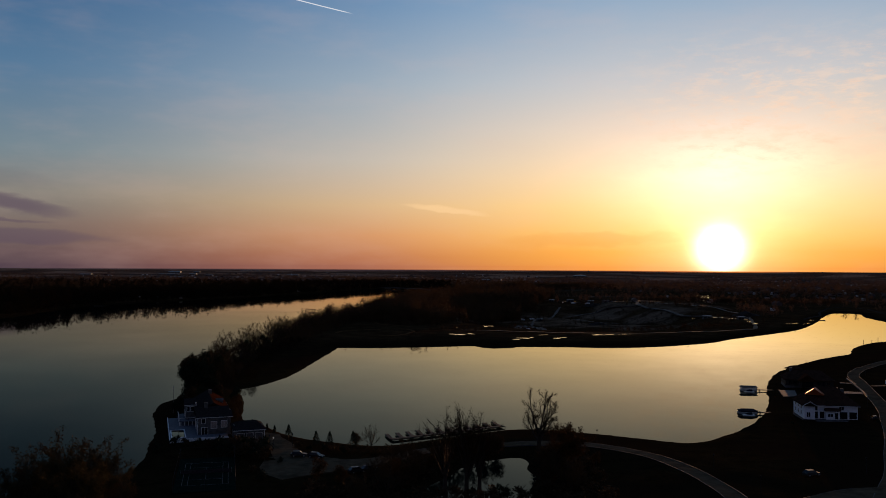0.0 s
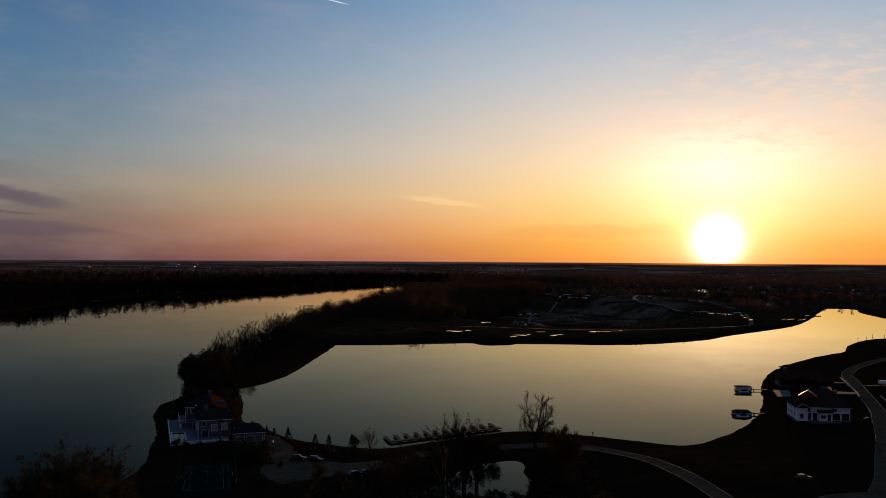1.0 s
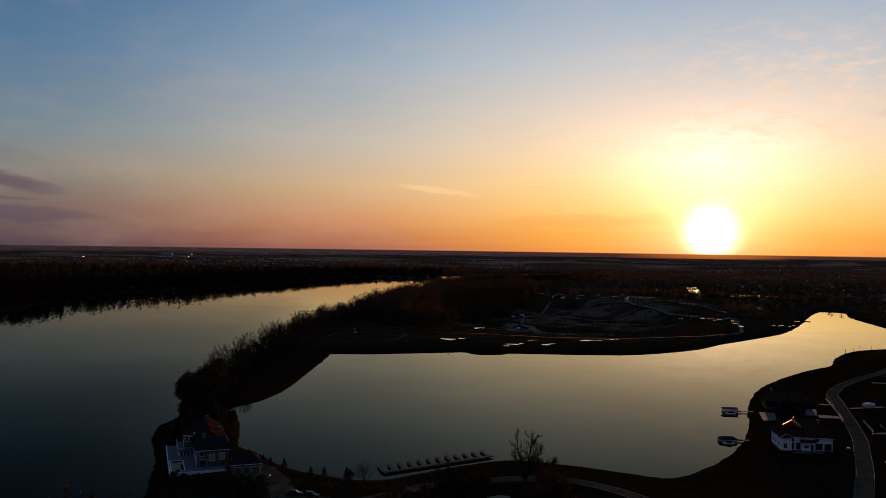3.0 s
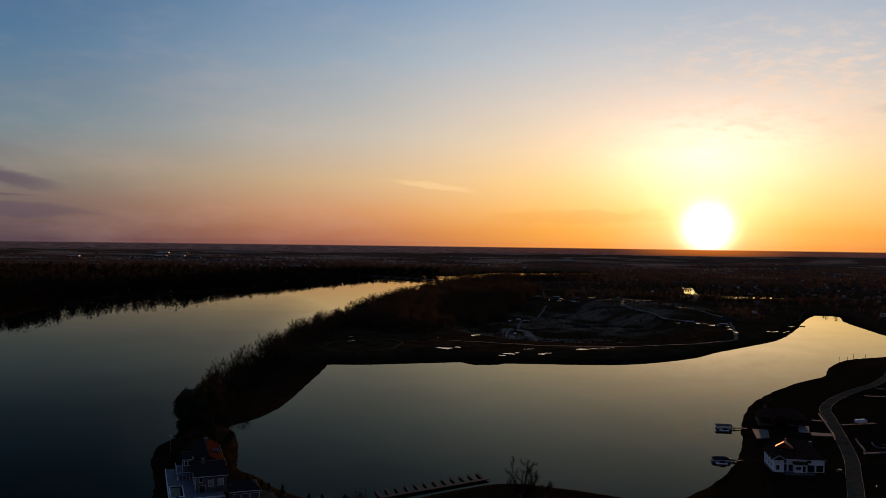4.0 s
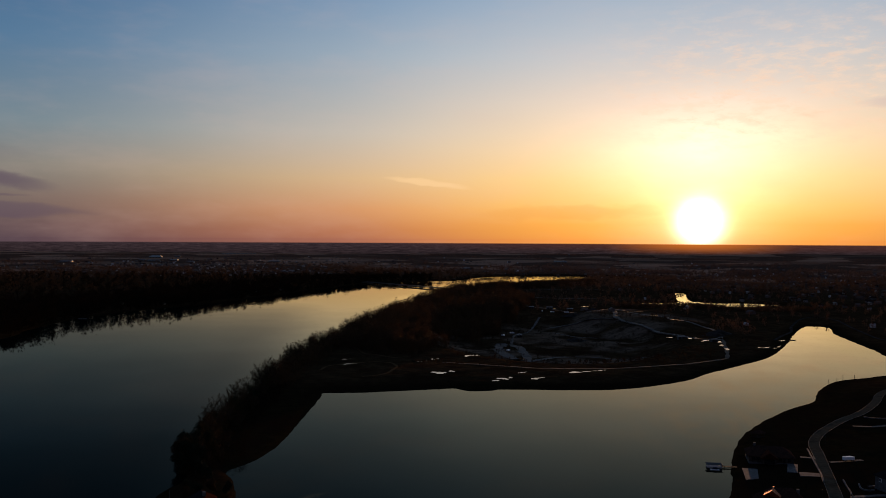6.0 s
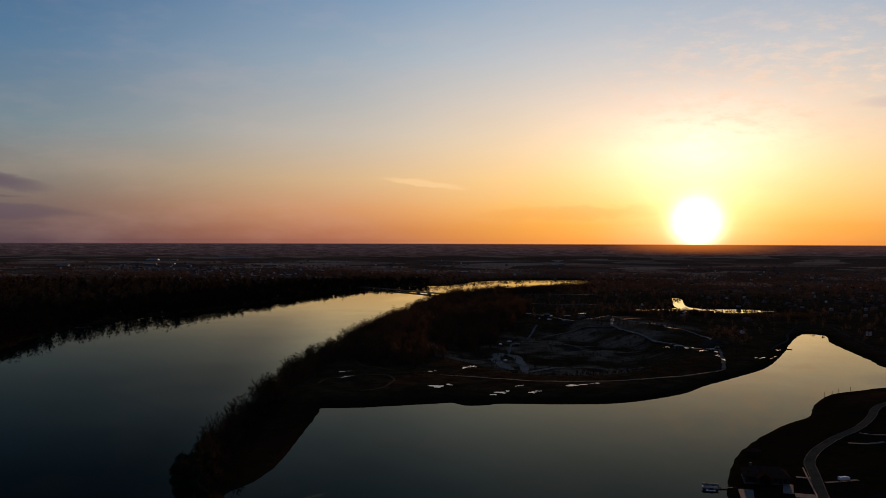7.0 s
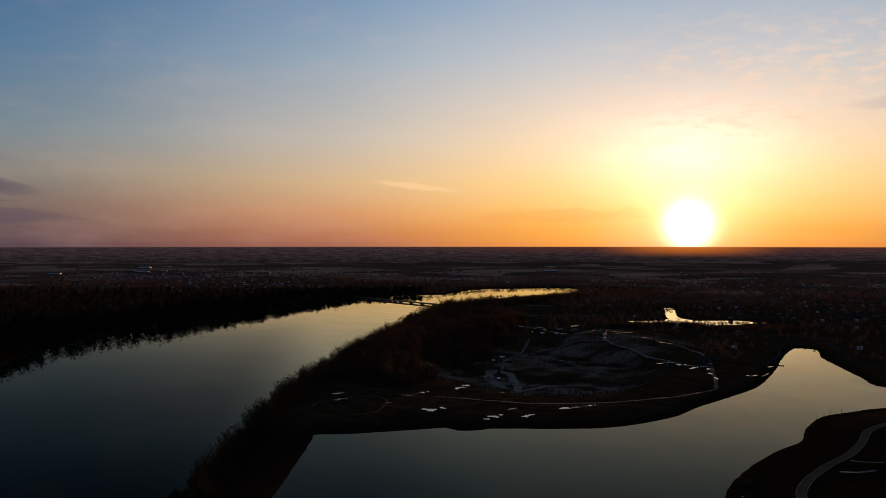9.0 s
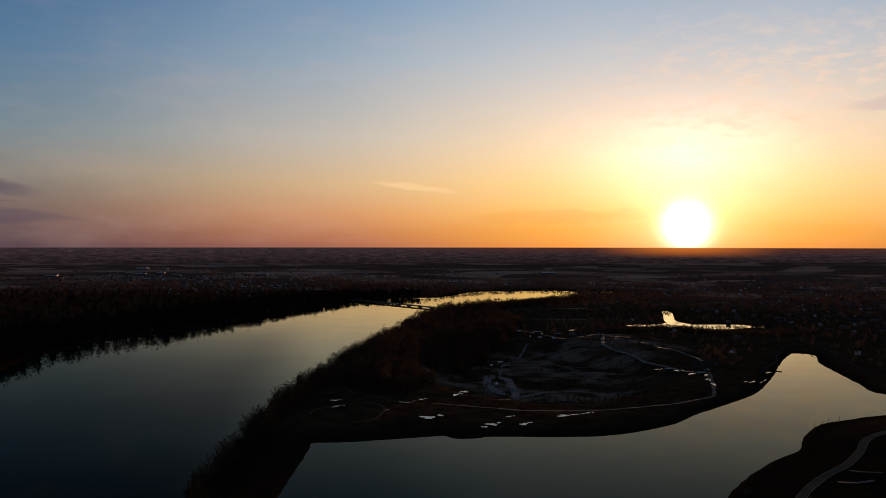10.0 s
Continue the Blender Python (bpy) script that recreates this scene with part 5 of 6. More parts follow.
def brown_house():
    """Low dark house with a wide brown roof, nearer the bay."""
    z = lay(163, 404, 9) + 0.02
    ob = thing("house", pose(163, 406, z, 0, 0, -14), "single-storey lake house with wide red-brown roof", "house")
    part("foundation", block(-10.2, 10.2, -7.2, 7.2, -1.5, 0.2), CONCRETE, ob)
    part("wall", block(-10, 10, -7, 7, 0.2, 2.9), TIMBER, ob)
    part("wall", block(-4.5, 2.0, -10.5, -6.9, 0.2, 2.9), TIMBER, ob)
    part("roof", gable(-10, 10, -7, 7, 2.9, 3.4, 0.8, 0.28, "x", 5.0), SHINGLE, ob)
    part("roof", gable(-4.5, 2.0, -10.5, 0, 2.9, 2.4, 0.7, 0.26, "y"), SUNLIT_RUST, ob, "rust-brown gable")
    part("chimney", block(-7.2, -6.0, 1, 2.3, 3.5, 7.4, bevel=0.05), STUCCO, ob)
    for x in (-8, -6, 4, 8):
        opening(ob, "window", x, 1.0, 1.4, 1.4, -7.0, trim=TIMBER)
    opening(ob, "garage_door", -1.2, 0.25, 4.6, 2.4, -10.5, bars=0, trim=TIMBER)
    opening(ob, "door", 5.9, 0.25, 1.0, 2.1, -7.0, bars=0, trim=TIMBER)
    for p, name, label in (([(139.7, 373), (146.1, 375), (151.6, 391), (144.9, 392.5)], "terrace", "pale stone terrace above the boat dock"), ([(162.2, 383), (166.5, 381.5), (172.5, 396), (168.5, 398)], "patio", "pale concrete patio beside the brown house"),
                           ([(165, 375.5), (173.5, 374), (175.5, 379.5), (167, 382)], "driveway", "pale concrete drive off the street"), ([(179, 407.5), (185.5, 405.5), (186, 407.5), (179.6, 410)], "driveway", "narrow pale concrete drive off the street")):
        c = np.mean(p, 0)
        tagged(part(name, prism(p, lay(*c) - 1.2, lay(*c, 5) + 0.1), CONCRETE), label, "paving", kind="structure")


def street_house():
    z = lay(199, 352, 9) + 0.02
    ob = thing("house", pose(199, 353, z, 0, 0, 12), "dark-roofed house beside the winding street", "house")
    part("foundation", block(-9.2, 9.2, -6.2, 6.2, -1.5, 0.2), CONCRETE, ob)
    part("wall", block(-9, 9, -6, 6, 0.2, 5.6), STUCCO, ob)
    part("roof", gable(-9, 9, -6, 6, 5.6, 3.8, 0.7, 0.28, "x", 3.0), SLATE, ob)
    part("roof", gable(-6, 0, -8, 0, 3.2, 2.4, 0.6, 0.26, "y"), SLATE, ob)
    part("wall", block(-6, 0, -8, -5.9, 0.2, 3.2), STUCCO, ob)
    for x in (-6.5, -2, 3, 7):
        opening(ob, "window", x, 3.6, 1.3, 1.3, -6.0)
    for x in (3, 7):
        opening(ob, "window", x, 1.0, 1.5, 1.4, -6.0)
    opening(ob, "garage_door", -3, 0.25, 4.6, 2.4, -8.0, bars=0)
    for sy in (-3, 3):
        opening(ob, "window", sy, 3.4, 1.3, 1.3, -9.0, "x", -1)
    tagged(part("driveway", prism([(171.5, 342.5), (184, 344.5), (195, 345), (196, 348), (184, 347), (172.5, 345)], z - 1.2, z + 0.1), CONCRETE), "pale concrete drive off the street", "paving", kind="structure")
    wall = part("garden_wall", ribbon([(180.5, 368), (178, 360), (175, 350), (173.5, 346)], 0.6, 0.6, 1.5, across=2), CONCRETE)
    tagged(wall, "low pale concrete wall beside the street", "garden wall", kind="structure")
    wall = part("garden_wall", ribbon([(171, 366), (176, 380), (182, 400), (189.8, 425)], 0.7, 0.5, 1.5, across=2), CONCRETE)
    tagged(wall, "low pale concrete wall beside the street", "garden wall", kind="structure")


def plot_walls():
    """Low walls and drives on the plots across the street."""
    for line, w, label in (([(184.5, 362), (182.5, 356), (184, 353), (187, 354)], 0.6, "curved low garden wall of pale concrete"), ([(186.5, 358), (192, 359.5), (199, 360)], 0.7, "low pale garden wall by the dark-roofed house"), ([(258, 503), (264, 498), (275, 496)], 0.9, "low pale wall beside the street")):
        tagged(part("garden_wall", ribbon(line, w, 0.6, 1.4, across=2), CONCRETE), label, "garden wall", kind="structure")
    for line, w, label in (([(189, 399), (196, 400.5), (207, 403.5)], 2.2, "gravel strip where the white truck is parked"), ([(240, 480), (250, 478), (262, 482)], 2.5, "pale gravel drive off the street")):
        tagged(part("driveway", ribbon(line, w, 0.08, 0.6, across=3, ragged=0.2), GRAVEL), label, "paving", kind="structure")


def mansion():
    """Long lakeside mansion on the point: a ridge-roofed main block, a wing, a garage and a pool terrace."""
    z = lay(-82, 312, 12) + 0.03
    base = pose(-85, 322, z, 0, 0, 19.3)
    ob = thing("mansion", base, "large grey stucco mansion with dark roofs, one slope coloured sunlit", "house")
    part("foundation", block(-6.8, 4.3, -18.3, 12.3, -1.5, 0.3), CONCRETE, ob)
    part("foundation", block(-7.4, 2.9, -40.7, -18.3, -1.5, 0.3), CONCRETE, ob)
    part("foundation", block(2.9, 11.8, -53.2, -41.8, -1.5, 0.25), CONCRETE, ob)
    part("wall", block(-6.5, 4, -18, 12, 0.3, 3.6), PLASTER, ob)
    part("wall", block(-7.2, 2.7, -32, -18, 0.3, 5.4), PLASTER, ob)
    part("wall", block(-7.2, 2.7, -40.5, -32, 0.3, 5.9), PLASTER, ob)
    part("wall", block(3.0, 11.6, -53, -42, 0.25, 3.6), PLASTER, ob)
    part("stair_tower", block(-10.2, -7.25, -21, -10, 0.3, 7.0), PLASTER, ob, "tall grey stair tower")

    def gable_end(x, y0, y1, z0, rise):
        bm = bmesh.new()
        a, b = ([bm.verts.new(p) for p in ((k, y0, z0), (k, y1, z0), (k, (y0 + y1) / 2, z0 + rise))] for k in (x, x + 0.2))
        bm.faces.new(a)
        bm.faces.new(b)
        for i, j in ((0, 1), (1, 2), (2, 0)):
            bm.faces.new((a[i], a[j], b[j], b[i]))
        part("gable_wall", bm, PLASTER, ob)

    for x, y0, y1, z0, rise in ((-7.2, -32, -18, 5.4, 0.9), (-7.2, -40.5, -32, 5.9, 0.8), (2.5, -32, -18, 5.4, 0.9), (2.5, -40.5, -32, 5.9, 0.8), (3.0, -53, -42, 3.6, 0.9), (11.4, -53, -42, 3.6, 0.9)):
        gable_end(x, y0, y1, z0, rise)
    bm = bmesh.new()
    gable_wall(-6.5, 4, -18.0, 0, 3.6, 2.7, 0.2, bm)
    part("gable_wall", bm, PLASTER, ob)
    part("roof", gable(-6.5, 4, -18, 12, 3.6, 3.0, 0.7, 0.3, "y", 0.0), SLATE, ob, "dark shingle main roof")
    # Second skin on the sun side: sunlight put in as rust-red colour.
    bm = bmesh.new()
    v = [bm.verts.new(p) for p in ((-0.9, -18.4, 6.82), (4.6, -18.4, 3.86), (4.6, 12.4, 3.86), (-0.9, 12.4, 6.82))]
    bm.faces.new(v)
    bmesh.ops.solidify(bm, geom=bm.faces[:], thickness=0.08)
    part("roof", bm, SUNLIT_RUST, ob, "roof slope coloured rust-red as if sunlit")
    for y0, y1, z0, rise in ((-32, -18, 5.4, 1.1), (-40.5, -32, 5.9, 1.0)):
        part("roof", gable(-7.2, 2.7, y0, y1, z0, rise, 0.6, 0.26, "x"), SLATE, ob, "dark shingle wing roof")
    part("roof", gable(3.0, 11.6, -53, -42, 3.6, 1.6, 0.6, 0.26, "x", 2.4), SLATE, ob, "dark shingle garage roof")
    part("roof", gable(-10.2, -7.25, -21, -10, 7.0, 1.0, 0.5, 0.22, "x"), SLATE, ob)
    part("chimney", block(-1.4, -0.2, 4, 5.6, 5.0, 8.2, bevel=0.06), PLASTER, ob)
    part("chimney", block(-4.6, -3.4, -27, -25.6, 5.6, 8.2, bevel=0.06), PLASTER, ob)
    part("dormer", gable(0.6, 3.0, -7, -5.4, 5.9, 0.5, 0.12, 0.12, "x", bm=block(0.6, 3.0, -7, -5.4, 4.2, 5.85)), PLASTER, ob, "small grey roof dormer")
    gutter(ob, -7.8, 3.3, -41.1, 5.8)
    gutter(ob, 2.4, 12.2, -53.6, 3.5)
    gutter(ob, -10.7, -6.8, -21.5, 6.9)
    part("gutter", block(-7.35, -7.2, -18.7, 12.7, 3.3, 3.44), TRIM, ob, "white eaves gutter")
    part("gutter", block(4.7, 4.85, -18.7, 12.7, 3.3, 3.44), TRIM, ob, "white eaves gutter")
    part("downpipe", tube([(-7.3, -40.7, 0.3), (-7.3, -40.7, 5.7)], [0.06, 0.06], 6), TRIM, ob)
    part("downpipe", tube([(11.7, -53.2, 0.3), (11.7, -53.2, 3.5)], [0.06, 0.06], 6), TRIM, ob)
    opening(ob, "glass_door", -5.2, 0.4, 1.8, 2.2, -40.5, bars=1)
    opening(ob, "window", -2.4, 2.3, 1.7, 2.0, -40.5, bars=1, glass=FAR_WALL)
    opening(ob, "window", 0.7, 2.5, 1.7, 2.0, -40.5, bars=1, glass=FAR_WALL)
    opening(ob, "window", -5.6, 3.9, 1.1, 1.4, -40.5, bars=0)
    for x in (4.6, 7.4, 10.1):
        opening(ob, "garage_door", x, 0.3, 2.2, 2.2, -53.0, frame_w=0.08, bars=0, glass=PLASTER)
    for y in (-38, -35, -29, -25):
        opening(ob, "glass_door", y, 0.35, 2.4, 2.3, -7.2, "x", -1)
    for y in (-38, -35, -28, -23):
        opening(ob, "window", y, 0.9, 1.5, 1.6, 2.7, "x", 1)
    for y in (-13, -7, -1, 5, 10):
        opening(ob, "window", y, 1.0, 1.8, 1.6, 4.0, "x", 1)
    for x in (-9.35, -8.1):
        opening(ob, "window", x, 4.7, 0.85, 1.5, -21.0, frame_w=0.14, bars=0)
    for y in (-18, -14):
        opening(ob, "window", y, 2.0, 1.5, 2.2, -10.2, "x", -1)
    lantern = part("lantern", tube([(0, 0, 0), (0, 0, 0.12), (0, 0, 0.4), (0, 0, 0.5)], [0.08, 0.2, 0.2, 0.05], 8), TRIM, ob, "small white wall lantern")
    lantern.matrix_basis = pose(-7.0, -21.3, 7.2)
    # terrace with a pool set into it, railings and stone edging
    t = thing("terrace", base, "pale blue-grey stone terrace beside the mansion", "terrace")
    px0, px1, py0, py1 = -15.0, -11.2, -43.5, -31.0
    bm = block(-15.6, px0, -47, -8, -1.5, 0.5)
    block(px1, -10.22, -47, -8, -1.5, 0.5, bm)
    block(-10.22, -7.42, -47, -21.02, -1.5, 0.5, bm)
    block(px0, px1, -47, py0, -1.5, 0.5, bm)
    block(-7.42, 1.6, -47, -40.72, -1.5, 0.5, bm)
    block(px0, px1, py1, -8, -1.5, 0.5, bm)
    part("paving", bm, STONE, t)
    bm = block(px0 - 0.35, px0, py0 - 0.35, py1 + 0.35, 0.5, 0.58)
    block(px1, px1 + 0.35, py0 - 0.35, py1 + 0.35, 0.5, 0.58, bm)
    block(px0, px1, py0 - 0.35, py0, 0.5, 0.58, bm)
    block(px0, px1, py1, py1 + 0.35, 0.5, 0.58, bm)
    part("coping", bm, TRIM, t, "white stone pool coping")
    part("edging", block(-15.85, -15.6, -47.35, -8, -1.5, 0.8, block(-15.6, 1.6, -47.35, -47.0, -1.5, 0.8)), TRIM, t, "white parapet edging")
    p = thing("swimming_pool", base, "still dark swimming pool sunk in the terrace", "pool")
    part("basin", block(px0, px1, py0, py1, -1.45, -1.2), STONE, p)
    part("water_surface", block(px0 + 0.01, px1 - 0.01, py0 + 0.01, py1 - 0.01, -1.19, 0.3), WATER, p)
    r = thing("railing", base, "white balustrade along the upper deck", "railing")
    part("deck", block(-12.4, -10.22, -24, -9.2, 1.9, 2.12, block(-10.22, -7.25, -24, -21.6, 1.9, 2.12)), STONE, r)
    part("rail", block(-12.4, -12.28, -24, -9.2, 3.0, 3.12), TRIM, r)
    part("rail", block(-12.28, -7.3, -24, -23.88, 3.0, 3.12), TRIM, r)
    for k in range(13):
        part("baluster", block(-12.38, -12.3, -24 + k * 1.2, -23.92 + k * 1.2, 2.12, 3.0), TRIM, r)
    for k in range(4):
        part("column", tube([(-12.2, -23.7 + k * 4.6, 0.5), (-12.2, -23.7 + k * 4.6, 1.9)], [0.16, 0.14], 8), TRIM, r, "white column")
    for k in range(4):
        part("column", tube([(-8.2 - 1.2 * k, -23.7, 0.5), (-8.2 - 1.2 * k, -23.7, 1.9)], [0.13, 0.12], 8), TRIM, r, "white column")
    m = thing("flagpole", pose(-100.1, 324.3, lay(-100.1, 324.3)), "thin grey flagpole on the lawn by the water", "flagpole")
    part("pole", tube([(0, 0, -0.3), (0, 0, 9.5)], [0.08, 0.05], 8), METAL, m)
    part("finial", tube([(0, 0, 9.5), (0, 0, 9.6), (0, 0, 9.7)], [0.05, 0.1, 0.03], 8), METAL, m)


def tennis_court():
    z = lay(-61.5, 231, 16) + 0.06
    ob = thing("tennis_court", pose(-61.5, 231, z, 0, 0, 14.5), "dark green hard tennis court with white lines", "tennis court")
    part("slab", block(-7.2, 7.2, -18, 18, -2.0, 0.0), COURT, ob)
    for x0, x1, y0, y1 in ((-5.49, -5.39, -11.9, 11.9), (5.39, 5.49, -11.9, 11.9), (-4.15, -4.07, -11.9, 11.9), (4.07, 4.15, -11.9, 11.9), (-5.39, 5.39, -11.9, -11.78), (-5.39, 5.39, 11.78, 11.9), (-4.07, 4.07, -6.45, -6.36), (-4.07, 4.07, 6.36, 6.45), (-0.04, 0.04, -6.36, 6.36)):
        part("line", block(x0, x1, y0, y1, 0.0, 0.006), CONCRETE, ob)
    part("net", block(-6.2, 6.2, -0.02, 0.02, 0.05, 0.95), CANVAS, ob)
    for x in (-6.3, 6.3):
        part("net_post", tube([(x, 0, 0), (x, 0, 1.07)], [0.05, 0.05], 8), METAL, ob)
    for x, y in [(sx, y) for sx in (-7.1, 7.1) for y in (-17.9, -9, 0, 9, 17.9)] + [(0, -17.9), (0, 17.9)]:
        part("fence_post", tube([(x, y, 0), (x, y, 3.0)], [0.05, 0.04], 6), CANVAS, ob)
    for x in (-7.1, 7.1):
        part("fence_rail", tube([(x, -17.9, 2.95), (x, 17.9, 2.95)], [0.03, 0.03], 6), CANVAS, ob)
    for y in (-17.9, 17.9):
        part("fence_rail", tube([(-7.1, y, 2.95), (7.1, y, 2.95)], [0.03, 0.03], 6), CANVAS, ob)


# ---- docks and boats ----
def slip_dock():
    a, b = Vector((-18.0, 283.2, 0)), Vector((18.5, 307.2, 0))
    way = (b - a).normalized()
    turn = math.degrees(math.atan2(way.y, way.x))
    n = (b - a).length
    ob = thing("boat_dock", pose(a.x, a.y, 0, 0, 0, turn), "grey timber dock with a row of finger piers", "dock")
    part("walkway", block(0, n, -0.9, 0.9, 0.35, 0.62), TIMBER, ob)
    part("edge_board", block(0, n, -1.0, -0.9, 0.3, 0.66), TIMBER, ob)
    for k in range(12):
        x = 0.6 + k * 3.85
        bm = block(-0.55, 0.55, 0, 7.6, 0.36, 0.6)
        f = part("finger_pier", bm, TIMBER, ob)
        f.matrix_basis = pose(x, 0.9, 0, 0, 0, -turn + 16)
        part("edge_board", block(-0.62, -0.55, 0.3, 7.6, 0.3, 0.66), CONCRETE, f, "pale edge board")
        for y in (2.5, 7.3):
            part("pile", tube([(-0.4, y, -2.0), (-0.4, y, 0.62)], [0.12, 0.11], 6), TIMBER, f)
    for k in range(10):
        part("pile", tube([(1 + k * 4.8, -0.6, -2.0), (1 + k * 4.8, -0.6, 0.64)], [0.13, 0.12], 6), TIMBER, ob)
    return ob


def boat_lift(x, y, turn, covered):
    """A pontoon boat on a lift at the end of a short pier."""
    m = pose(x, y, 0, 0, 0, turn)
    pier = thing("pier", m, "narrow grey timber pier to a boat lift", "pier", "piers")
    part("deck", block(3.6, 12.5, -0.8, 0.8, 0.45, 0.65), TIMBER, pier)
    for px in (4.5, 8.0, 11.5):
        for py in (-0.7, 0.7):
            part("pile", tube([(px, py, -2.0), (px, py, 1.0)], [0.11, 0.1], 6), TIMBER, pier)
    boat = thing("pontoon_boat", m, "moored pontoon boat under a dark canvas cover" if covered else "moored white pontoon boat under a grey canopy", "boat")
    for py in (-1.05, 1.05):
        part("float", tube([(-3.9, py, 0.35), (-3.4, py, 0.3), (3.0, py, 0.3), (3.4, py, 0.35)], [0.08, 0.36, 0.36, 0.2], 10), METAL, boat)
    part("deck", block(-3.6, 3.2, -1.3, 1.3, 0.62, 0.74, bevel=0.03), WHITE_PAINT, boat)
    for py in (-1.28, 1.2):
        part("fence_panel", block(-3.3, 3.0, py, py + 0.08, 0.74, 1.35, bevel=0.02), CANVAS if covered else WHITE_PAINT, boat)
    part("fence_panel", block(-3.4, -3.3, -1.2, 1.2, 0.74, 1.35), CANVAS if covered else WHITE_PAINT, boat)
    for px, py in ((-2.4, -0.9), (-0.6, -0.9), (1.6, 0.6)):
        part("seat", block(px - 0.7, px + 0.7, py - 0.3, py + 0.3, 0.74, 1.15, bevel=0.06), CANVAS, boat)
    part("console", block(0.2, 0.8, -0.2, 0.5, 0.74, 1.6, bevel=0.05), WHITE_PAINT, boat)
    part("motor", block(3.2, 3.7, -0.25, 0.25, 0.4, 1.3, bevel=0.06), DARK_PAINT, boat)
    lift = thing("boat_lift", m, "steel boat lift with a canopy over a moored boat", "boat lift")
    for px in (-3.2, 3.0):
        for py in (-1.75, 1.75):
            part("post", tube([(px, py, -2.0), (px, py, 1.3 if covered else 1.95)], [0.08, 0.08], 6), METAL, lift)
    if covered:
        part("cover", gable(-3.5, 3.1, -1.3, 1.3, 1.4, 0.45, 0.1, 0.1, "x", 1.2), CANVAS, boat, "dark canvas cover")
    else:
        part("canopy", gable(-3.8, 3.4, -1.8, 1.8, 1.95, 0.3, 0.15, 0.1, "x", 0.6), STUCCO, lift, "grey canopy")
    part("beam", block(-3.3, 3.1, -1.8, -1.68, 0.2, 0.35), METAL, lift)
    part("beam", block(-3.3, 3.1, 1.68, 1.8, 0.2, 0.35), METAL, lift)
    jet = thing("jet_ski_lift", m @ pose(-0.5, -4.6, 0), "small floating lift beside the pier", "boat lift")
    part("float", block(-2.4, 2.0, -0.9, 0.9, 0.05, 0.4, bevel=0.1), WHITE_PAINT, jet)
    part("craft", tube([(-1.4, 0, 0.7), (-0.6, 0, 0.8), (0.8, 0, 0.8), (1.3, 0, 0.7)], [0.15, 0.45, 0.5, 0.2], 8), DARK_PAINT, jet)


def car(x, y, turn, paint, label):
    z = max(lay(x, y, 2.0), lay(x, y)) + 0.07
    ob = thing("car", pose(x, y, z, 0, 0, turn), label, "car", "parked cars")
    bm = bmesh.new()
    side = [(-2.2, 0.35), (2.2, 0.35), (2.25, 0.75), (1.2, 0.95), (-2.1, 1.0), (-2.25, 0.8)]
    for s in (-0.88, 0.88):
        for px, pz in side:
            bm.verts.new((px, s, pz))
    v = list(bm.verts)
    bm.faces.new(v[:6])
    bm.faces.new(v[6:][::-1])
    for i in range(6):
        bm.faces.new((v[i], v[(i + 1) % 6], v[6 + (i + 1) % 6], v[6 + i]))
    part("body", bm, paint, ob)
    cab = bmesh.new()
    lo = [cab.verts.new(p) for p in ((-2.0, -0.8, 0.98), (1.2, -0.8, 0.93), (1.2, 0.8, 0.93), (-2.0, 0.8, 0.98))]
    hi = [cab.verts.new(p) for p in ((-1.5, -0.62, 1.5), (0.35, -0.62, 1.5), (0.35, 0.62, 1.5), (-1.5, 0.62, 1.5))]
    cab.faces.new(hi)
    for i in range(4):
        cab.faces.new((lo[i], lo[(i + 1) % 4], hi[(i + 1) % 4], hi[i]))
    part("windows", cab, GLASS, ob)
    part("roof", block(-1.52, 0.37, -0.64, 0.64, 1.5, 1.56, bevel=0.02), paint, ob)
    for wx in (-1.4, 1.4):
        for wy in (-0.86, 0.86):
            w = part("wheel", tube([(wx, wy - 0.1, 0.33), (wx, wy + 0.1, 0.33)], [0.33, 0.33], 14), RUBBER, ob)
            part("rim", tube([(wx, wy - 0.11, 0.33), (wx, wy + 0.11, 0.33)], [0.19, 0.19], 10), METAL, w)
    for s in (-0.6, 0.6):
        part("headlight", block(2.2, 2.27, s - 0.15, s + 0.15, 0.62, 0.74), WHITE_PAINT, ob)


def trailer(x, y, turn, label="white box truck parked on the grass"):
    z = lay(x, y, 3) + 0.03
    ob = thing("box_truck", pose(x, y, z, 0, 0, turn), label, "truck")
    ob.scale = (0.8, 0.8, 0.8)
    part("box", block(-3.2, 2.4, -1.2, 1.2, 0.9, 2.7, bevel=0.06), WHITE_PAINT, ob)
    part("cab", block(2.5, 4.2, -1.1, 1.1, 0.6, 2.3, bevel=0.15), WHITE_PAINT, ob)
    part("windscreen", block(4.19, 4.24, -0.9, 0.9, 1.5, 2.15), GLASS, ob)
    part("chassis", block(-3.5, 4.0, -0.5, 0.5, 0.5, 0.9), DARK_PAINT, ob)
    for wx in (-2.4, 3.2):
        for wy in (-1.0, 1.0):
            w = part("wheel", tube([(wx, wy - 0.14, 0.45), (wx, wy + 0.14, 0.45)], [0.45, 0.45], 14), RUBBER, ob)
            part("rim", tube([(wx, wy - 0.15, 0.45), (wx, wy + 0.15, 0.45)], [0.25, 0.25], 10), METAL, w)


